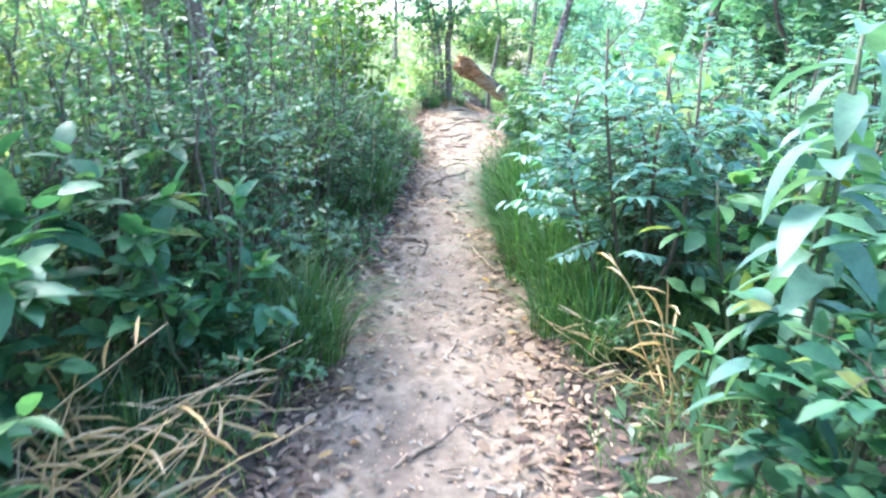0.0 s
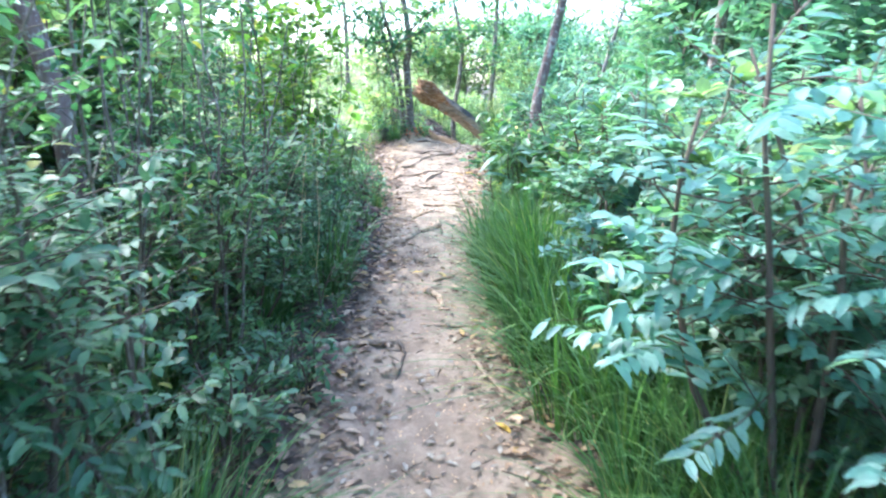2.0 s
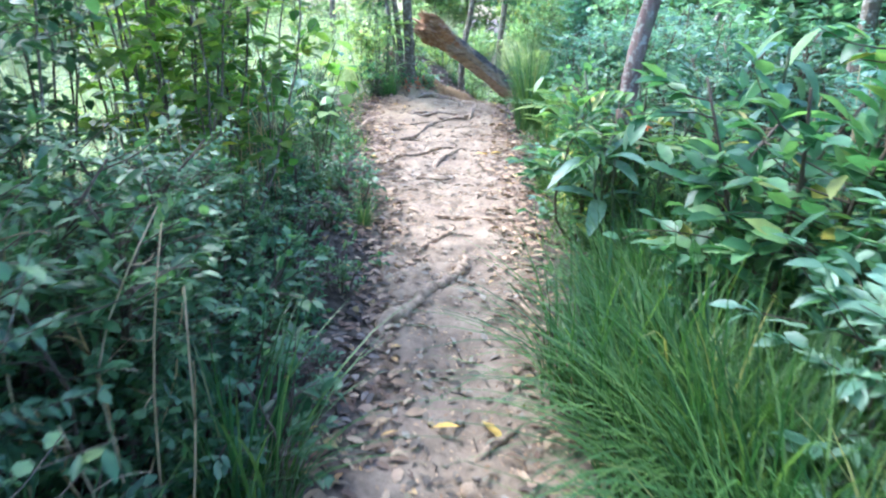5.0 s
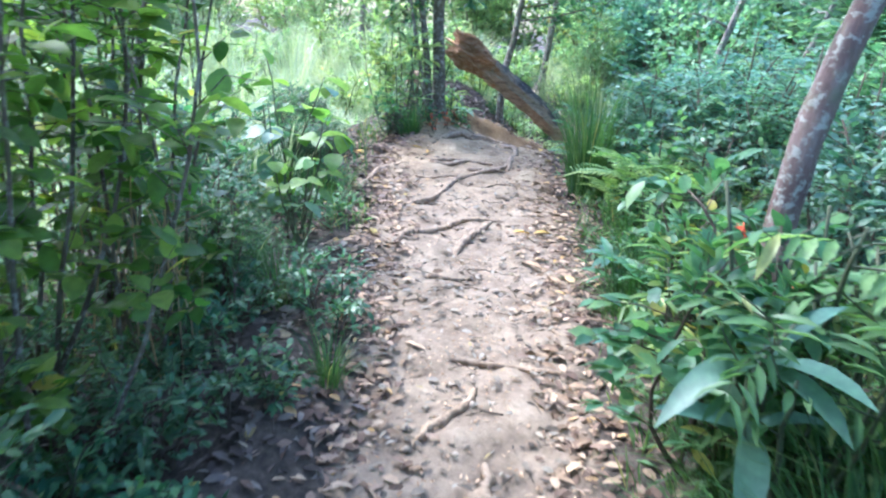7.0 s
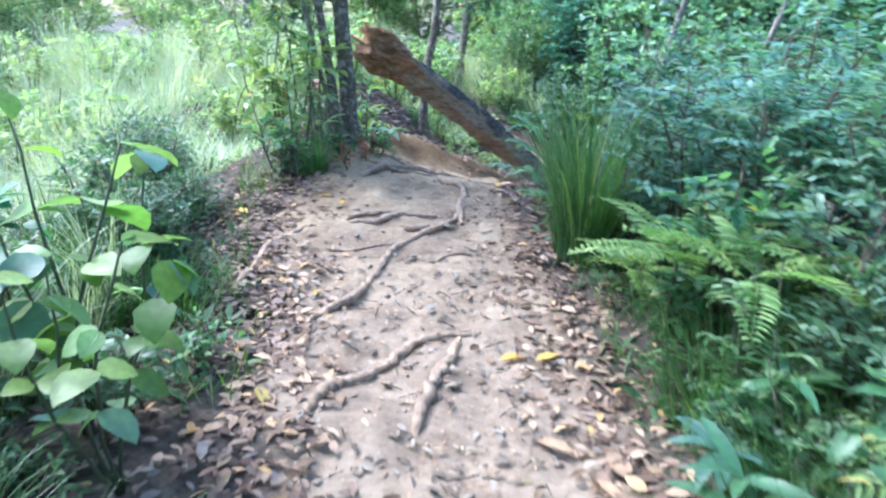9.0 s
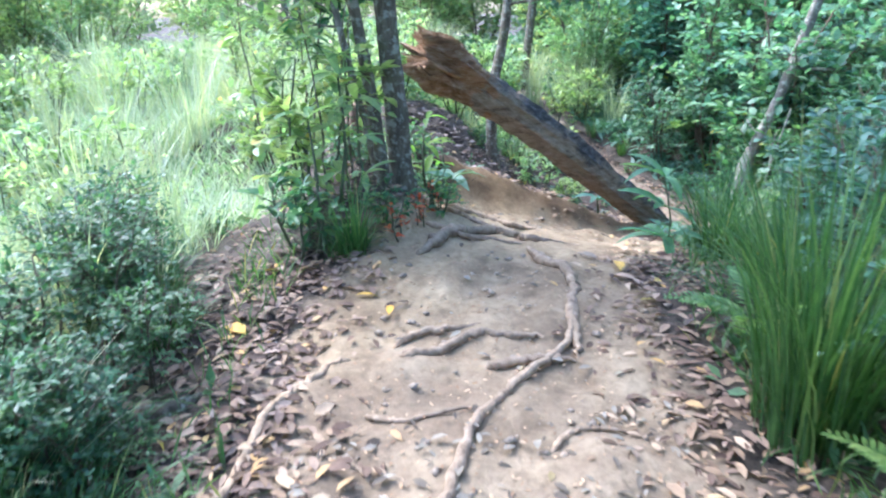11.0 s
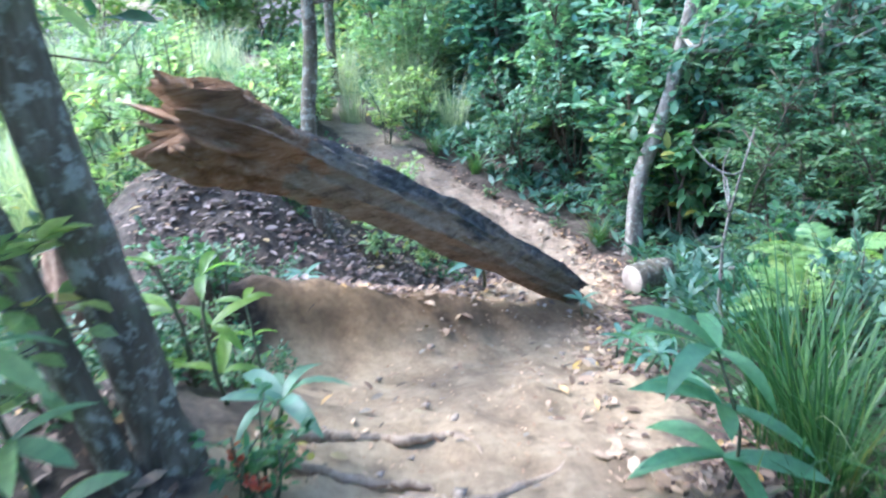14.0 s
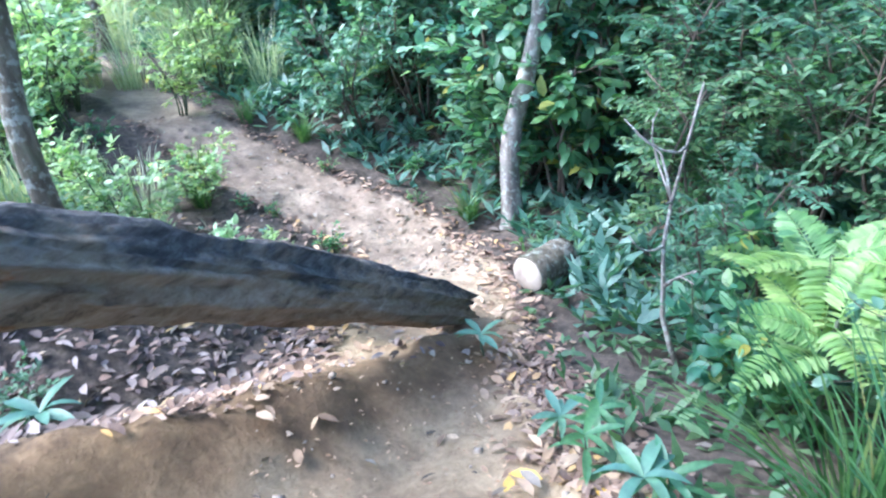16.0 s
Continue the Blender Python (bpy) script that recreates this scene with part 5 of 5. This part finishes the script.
place("seed", seedling, 2, 0.4, 13.15, 1.5)
place("weed", weed, 3, -0.35, 12.45, 1.2)
place("light", light_shrub, 3, -0.35, 12.85, 0.85)
place("weed", weed, 3, 0.05, 12.65, 0.7)


def red_weed():
    return shrub("red_leaved_weed", "small weed with orange-red leaves under the tree", M_RED, 0.3, 0.14, 9, 7, 0.045, 0.03, stem=M_STEM, stems=3, low=0.1, group="weeds")


for x, y in ((0.22, 12.7), (0.32, 12.95), (0.1, 12.55)):
    place("red", red_weed, 2, x, y, 0.6)

# ---- low growth covering the soil off the trail ----


def ground_cover(name, label, count, xs, ys, rim_min, length, width, material, stand, keep=None):
    n = count * 3
    x, y = between(*xs, n), between(*ys, n)
    near, rim = trail_distance(x, y)
    ok = rim > rim_min + between(0, 0.25, n)
    if keep is not None:
        ok &= keep(x, y)
    x, y = x[ok][:count], y[ok][:count]
    k = len(x)
    at = np.stack([x, y, ground_z(x, y) - 0.01], -1)
    b = Build()
    for _ in range(3):
        way = unit(k) * (1, 1, 0.25) + (0, 0, stand)
        lift = between(0, 0.12, k) * stand
        b.leaves(at + np.stack([0 * x, 0 * x, lift], -1), way, unit(k) * 0.5 + (0, 0, 1), length * between(0.5, 1.3, k), width * between(0.7, 1.2, k), False)
    return tagged(new(name, b.mesh(name, material)), label, "ground cover", kind="stuff")


BARE_LEFT = lambda x, y: (x < 0.0) & (x > -0.85) & (y > 5.9) & (y < 9.8)
OPEN_LEFT = lambda x, y: (x < -0.6) & (y > 9.0)
ground_cover("ground_cover", "dense dark green low growth under the hedges", 9000, (-3.5, 5.0), (0.5, 15.5), 0.02, 0.11, 0.035, M_LEAF_DEEP, 0.5, lambda x, y: ~OPEN_LEFT(x, y) & ~BARE_LEFT(x, y) & ~((y > 11.6) & (x > -0.6) & (x < 2.0)))
ground_cover("ground_cover", "fine green grass along the trail edges", 9000, (-2.0, 3.0), (1.5, 12.5), -0.02, 0.14, 0.007, M_GRASS, 1.1, lambda x, y: ~OPEN_LEFT(x, y) & ~BARE_LEFT(x, y))
ground_cover("ground_cover", "grass on the open ground with sun and haze in its colour", 36000, (-14, -0.9), (6.0, 33), 0.5, 0.3, 0.012, M_GRASS_HAZE, 1.1, lambda x, y: x < -0.9 - np.clip(12.5 - y, 0, 2) * 0.5)
ground_cover("ground_cover", "weeds on the open bank with sunlight put into their light green", 7000, (-8, 1.6), (13.5, 24), 0.3, 0.16, 0.05, M_LEAF_HAZE, 0.8, lambda x, y: (y > 16.5) | (x < -0.8))
ground_cover("ground_cover", "mixed green growth covering the forest floor", 26000, (-16, 18), (-9, 36), 0.35, 0.3, 0.1, M_THICKET, 0.5, lambda x, y: ~((x > -3) & (x < 4.5) & (y > 0) & (y < 19.5)) & ~OPEN_LEFT(x, np.where(x > -8, y, 0)))
ground_cover("ground_cover", "leafy growth under the thicket", 9000, (3.0, 9), (13, 24), 0.12, 0.16, 0.055, M_LEAF_BLUE, 0.6)

# ---- fallen leaves ----


def litter(name, label, count, xs, ys, keep, length, material):
    n = count * 14
    x, y = between(*xs, n), between(*ys, n)
    near, rim = trail_distance(x, y)
    ok = between(0, 1, n) < keep(near, rim, x, y)
    ok &= ~((rim > -0.15) & (x > 0.15) & (x < 1.9) & (y > 12.9) & (y < 14.5))
    x, y = x[ok][:count], y[ok][:count]
    n = len(x)
    at = np.stack([x, y, ground_z(x, y) + between(0.006, 0.02, n)], -1)
    a = between(0, 6.283, n)
    way = np.stack([np.cos(a), np.sin(a), between(-0.12, 0.3, n)], -1)
    up = np.array([0, 0, 1.0]) + rng.standard_normal((n, 3)) * 0.28
    L = between(length * 0.5, length * 1.25, n)
    b = Build()
    b.leaves(at, way, up, L, L * between(0.32, 0.55, n))
    return tagged(new(name, b.mesh(name, material)), label, "leaf litter", kind="stuff")


litter("leaf_litter", "brown and pinkish dry leaves along the trail edges", 7500, (-1.3, 3.6), (1.2, 18.5), lambda near, rim, x, y: np.exp(-((near - 1.05) / np.where(y > 12.4, 0.2, 0.33)) ** 2), 0.06, M_LITTER)
litter("leaf_litter", "scattered dry leaves trodden into the trail", 2300, (-0.8, 3.6), (1.2, 18.5), lambda near, rim, x, y: np.where(near < 0.8, np.where((y < 11.2) | (y > 15.2), 0.6, 0.05), 0.0), 0.05, M_FLAKE)
litter("leaf_litter", "pale bleached leaves and bark flakes on the trail edges", 2600, (-1.0, 3.4), (1.2, 16.5), lambda near, rim, x, y: np.exp(-((near - 0.85) / 0.3) ** 2) * np.where((y > 11.2) & (x < 1.3), 0.1, 1.0), 0.07, M_FLAKE)
litter("leaf_litter", "brown dead leaves on the shaded bank", 1800, (-1.7, -0.2), (6.0, 9.6), lambda near, rim, x, y: np.where(rim > -0.1, 0.7, 0.0), 0.065, M_LITTER)
litter("leaf_litter", "brown dry leaves on the ground under the shrubs", 5000, (-2.6, 4.0), (1.0, 17.5), lambda near, rim, x, y: np.where(rim > 0.1, 0.5, 0.0), 0.08, M_LITTER)
litter("leaf_litter", "thick grey-brown dead leaves on the bank", 3000, (-1.6, 2.4), (9.5, 17.0), lambda near, rim, x, y: np.where((rim > 0.02) & ((x < 0.2) | (y > 14.5)), 0.7, 0.0), 0.062, M_LITTER)


litter("leaf_litter", "crumbled leaf bits and chips on the trodden sand", 7000, (-0.9, 3.4), (1.2, 16.5), lambda near, rim, x, y: np.where(near < 0.95, np.where(y < 12.3, 0.6, 0.3), 0.0), 0.02, M_CRUMB)


def trail_stones(count):
    """Small half-buried stones and clods on the trodden soil."""
    x, y = between(-0.9, 3.2, count * 12), between(1.2, 16.0, count * 12)
    near, rim = trail_distance(x, y)
    ok = (near < 1.05) & (between(0, 1, len(x)) < np.where(y > 12.3, 0.25, 0.9))
    x, y = x[ok][:count], y[ok][:count]
    b = Build()
    faces = [(0, 1, 4), (1, 2, 4), (2, 3, 4), (3, 0, 4), (1, 0, 5), (2, 1, 5), (3, 2, 5), (0, 3, 5)]
    ball = np.array([(1, 0, 0), (0, 1, 0), (-1, 0, 0), (0, -1, 0), (0.2, 0.1, 0.7), (0, 0, -0.7)])
    z = ground_z(x, y)
    for i in range(len(x)):
        r = 0.006 + 0.02 * between(0, 1) ** 3
        b.add((ball + rng.standard_normal((6, 3)) * 0.22) * r * (1, between(0.6, 1.1), 0.7) + (x[i], y[i], z[i] + 0.003), faces)
    return tagged(new("trail_stones", b.mesh("trail_stones", M_STONE)), "small pale stones and clods trodden into the trail", "stones", kind="stuff")


def twig_litter(count):
    """Short broken twigs lying on the trail and its edges."""
    x, y = between(-1.3, 3.2, count * 12), between(1.2, 16.0, count * 12)
    near, rim = trail_distance(x, y)
    ok = (near < 1.5) & (between(0, 1, len(x)) < np.where(y > 10.8, 0.03, 0.9))
    x, y = x[ok][:count], y[ok][:count]
    b = Build()
    for i in range(len(x)):
        a, h = between(0, 6.283), between(0.015, 0.06)
        ends = [(x[i] + k * h * math.cos(a), y[i] + k * h * math.sin(a)) for k in (-1, 0.1, 1)]
        r = between(0.0018, 0.0042)
        b.tube([(p + between(-0.006, 0.006), q, gz(p, q) + 0.008 + r) for p, q in ends], (r * 0.8, r, r * 0.6), 4)
    return tagged(new("twig_litter", b.mesh("twig_litter", M_TWIG)), "short broken brown twigs strewn over the trail", "twigs", kind="stuff")


trail_stones(1500)
twig_litter(420)


def yellow_leaf(x, y, size, mat=None):
    b = Build()
    b.leaves([(0, 0, 0.012)], [(1, 0, 0.05)], [(0.1, 0.1, 1)], size, size * 0.42)
    ob = tagged(new("fallen_leaf", b.mesh("fallen_leaf", mat or M_YELLOW)), "single yellow-brown fallen leaf on the trail" if mat is None else "single pale brown fallen leaf on the trail", "leaf", "large fallen leaves")
    ob.matrix_basis = pose(x, y, gz(x, y) + 0.006, between(-10, 10), between(-8, 8), between(0, 360))


for x, y, s in ((-0.12, 10.67, 0.09), (0.62, 10.04, 0.15), (1.1, 11.87, 0.09), (0.4, 3.32, 0.1), (-0.52, 11.76, 0.17), (1.14, 12.27, 0.14), (-0.5, 3.1, 0.13), (-0.42, 3.0, 0.1), (0.3, 4.2, 0.1), (0.0, 6.2, 0.1), (0.18, 6.25, 0.12),
                (-0.3, 9.95, 0.13), (0.75, 10.0, 0.13), (1.9, 13.75, 0.12), (1.95, 13.6, 0.1), (1.85, 13.85, 0.1), (-0.1, 12.0, 0.1), (0.05, 11.9, 0.09), (1.3, 12.1, 0.1), (0.3, 12.9, 0.08)):
    yellow_leaf(x, y, s)
for x, y, s in ((1.92, 13.68, 0.12), (1.86, 13.72, 0.1), (1.98, 13.78, 0.11), (2.02, 13.66, 0.1), (1.8, 13.62, 0.1), (1.15, 12.05, 0.12), (1.05, 12.3, 0.11), (0.62, 9.55, 0.13), (0.75, 9.35, 0.12), (0.3, 5.0, 0.1), (-0.2, 4.7, 0.11)):
    yellow_leaf(x, y, s, M_CRUMB)

# ---- light growth beyond the log, where the trail bends out of sight ----
tree("pale_tree", "second pale leaning tree half hidden in the thicket", 4.65, 15.45, (5.9, 15.1, 4.4), 0.056, M_BARK_PALE, M_LEAF_BLUE, 1.2, 60, 0.6, [(4.75, 15.44, 0.2), (5.12, 15.35, 1.3)])
scatter(20, (0.4, 2.2), (15.6, 18.0), 0.06, (K_WEED, K_LIGHT, K_WEED), (0.35, 0.6), 0.16)
scatter(18, (-0.2, 1.7), (16.2, 19.5), 0.2, (K_LIGHT, K_WEED, K_PALE), (0.4, 0.8), 0.3)
scatter(20, (1.0, 3.5), (18.4, 20.8), -3.0, (K_LIGHT, K_PALE, K_LIGHT, K_REED), (0.6, 1.0), 0.25)
scatter(14, (-6.0, 0.4), (16.2, 23.0), 0.5, (K_LIGHT, K_LIGHT, K_REED), (0.9, 1.4), 0.5)
litter("leaf_litter", "heaped grey-brown dead leaves under the leaning trees", 2200, (-1.7, 0.0), (10.2, 12.6), lambda near, rim, x, y: np.where(rim > -0.12, 0.8, 0.0), 0.06, M_LITTER)
litter("leaf_litter", "dry leaves gathered at the foot of the shrubs", 1500, (1.0, 2.6), (12.0, 14.6), lambda near, rim, x, y: np.where((rim > -0.35) & (rim < 0.3) & (x > 1.08 + (y - 12.0) * 0.5), 0.7, 0.0), 0.05, M_LITTER)
for x, y, s in ((-0.95, 10.95, 0.42), (-0.8, 11.5, 0.34), (-1.0, 11.75, 0.42), (-1.2, 11.55, 0.46), (-1.25, 11.95, 0.45), (-0.85, 11.2, 0.34)):
    place("deep", deep_shrub, 3, x, y, s)
for kind, make, x, y, s in (("blue", blue_shrub, 1.8, 11.3, 0.6), ("blue", blue_shrub, 2.05, 11.75, 0.75), ("blue", blue_shrub, 2.15, 12.25, 0.75), ("wide", wide_tuft, 1.62, 11.45, 1.1), ("wide", wide_tuft, 1.78, 11.85, 1.2), ("fern", fern, 1.7, 10.85, 0.8)):
    place(kind, make, 3, x, y, s)
litter("leaf_litter", "pinkish-brown dead leaves heaped behind the fallen log", 1500, (0.0, 2.5), (14.55, 16.0), lambda near, rim, x, y: np.where(rim > -0.05, 0.9, 0.1), 0.07, M_LITTER)
for x, y, k in ((-1.05, 12.25, 0.4), (-1.25, 12.6, 0.45), (-0.95, 11.95, 0.35), (-1.4, 12.9, 0.5), (-1.2, 12.1, 0.45)):
    place("deep", deep_shrub, 3, x, y, k)
    place("wide", wide_tuft, 3, x + 0.1, y - 0.1, 1.6 * k)
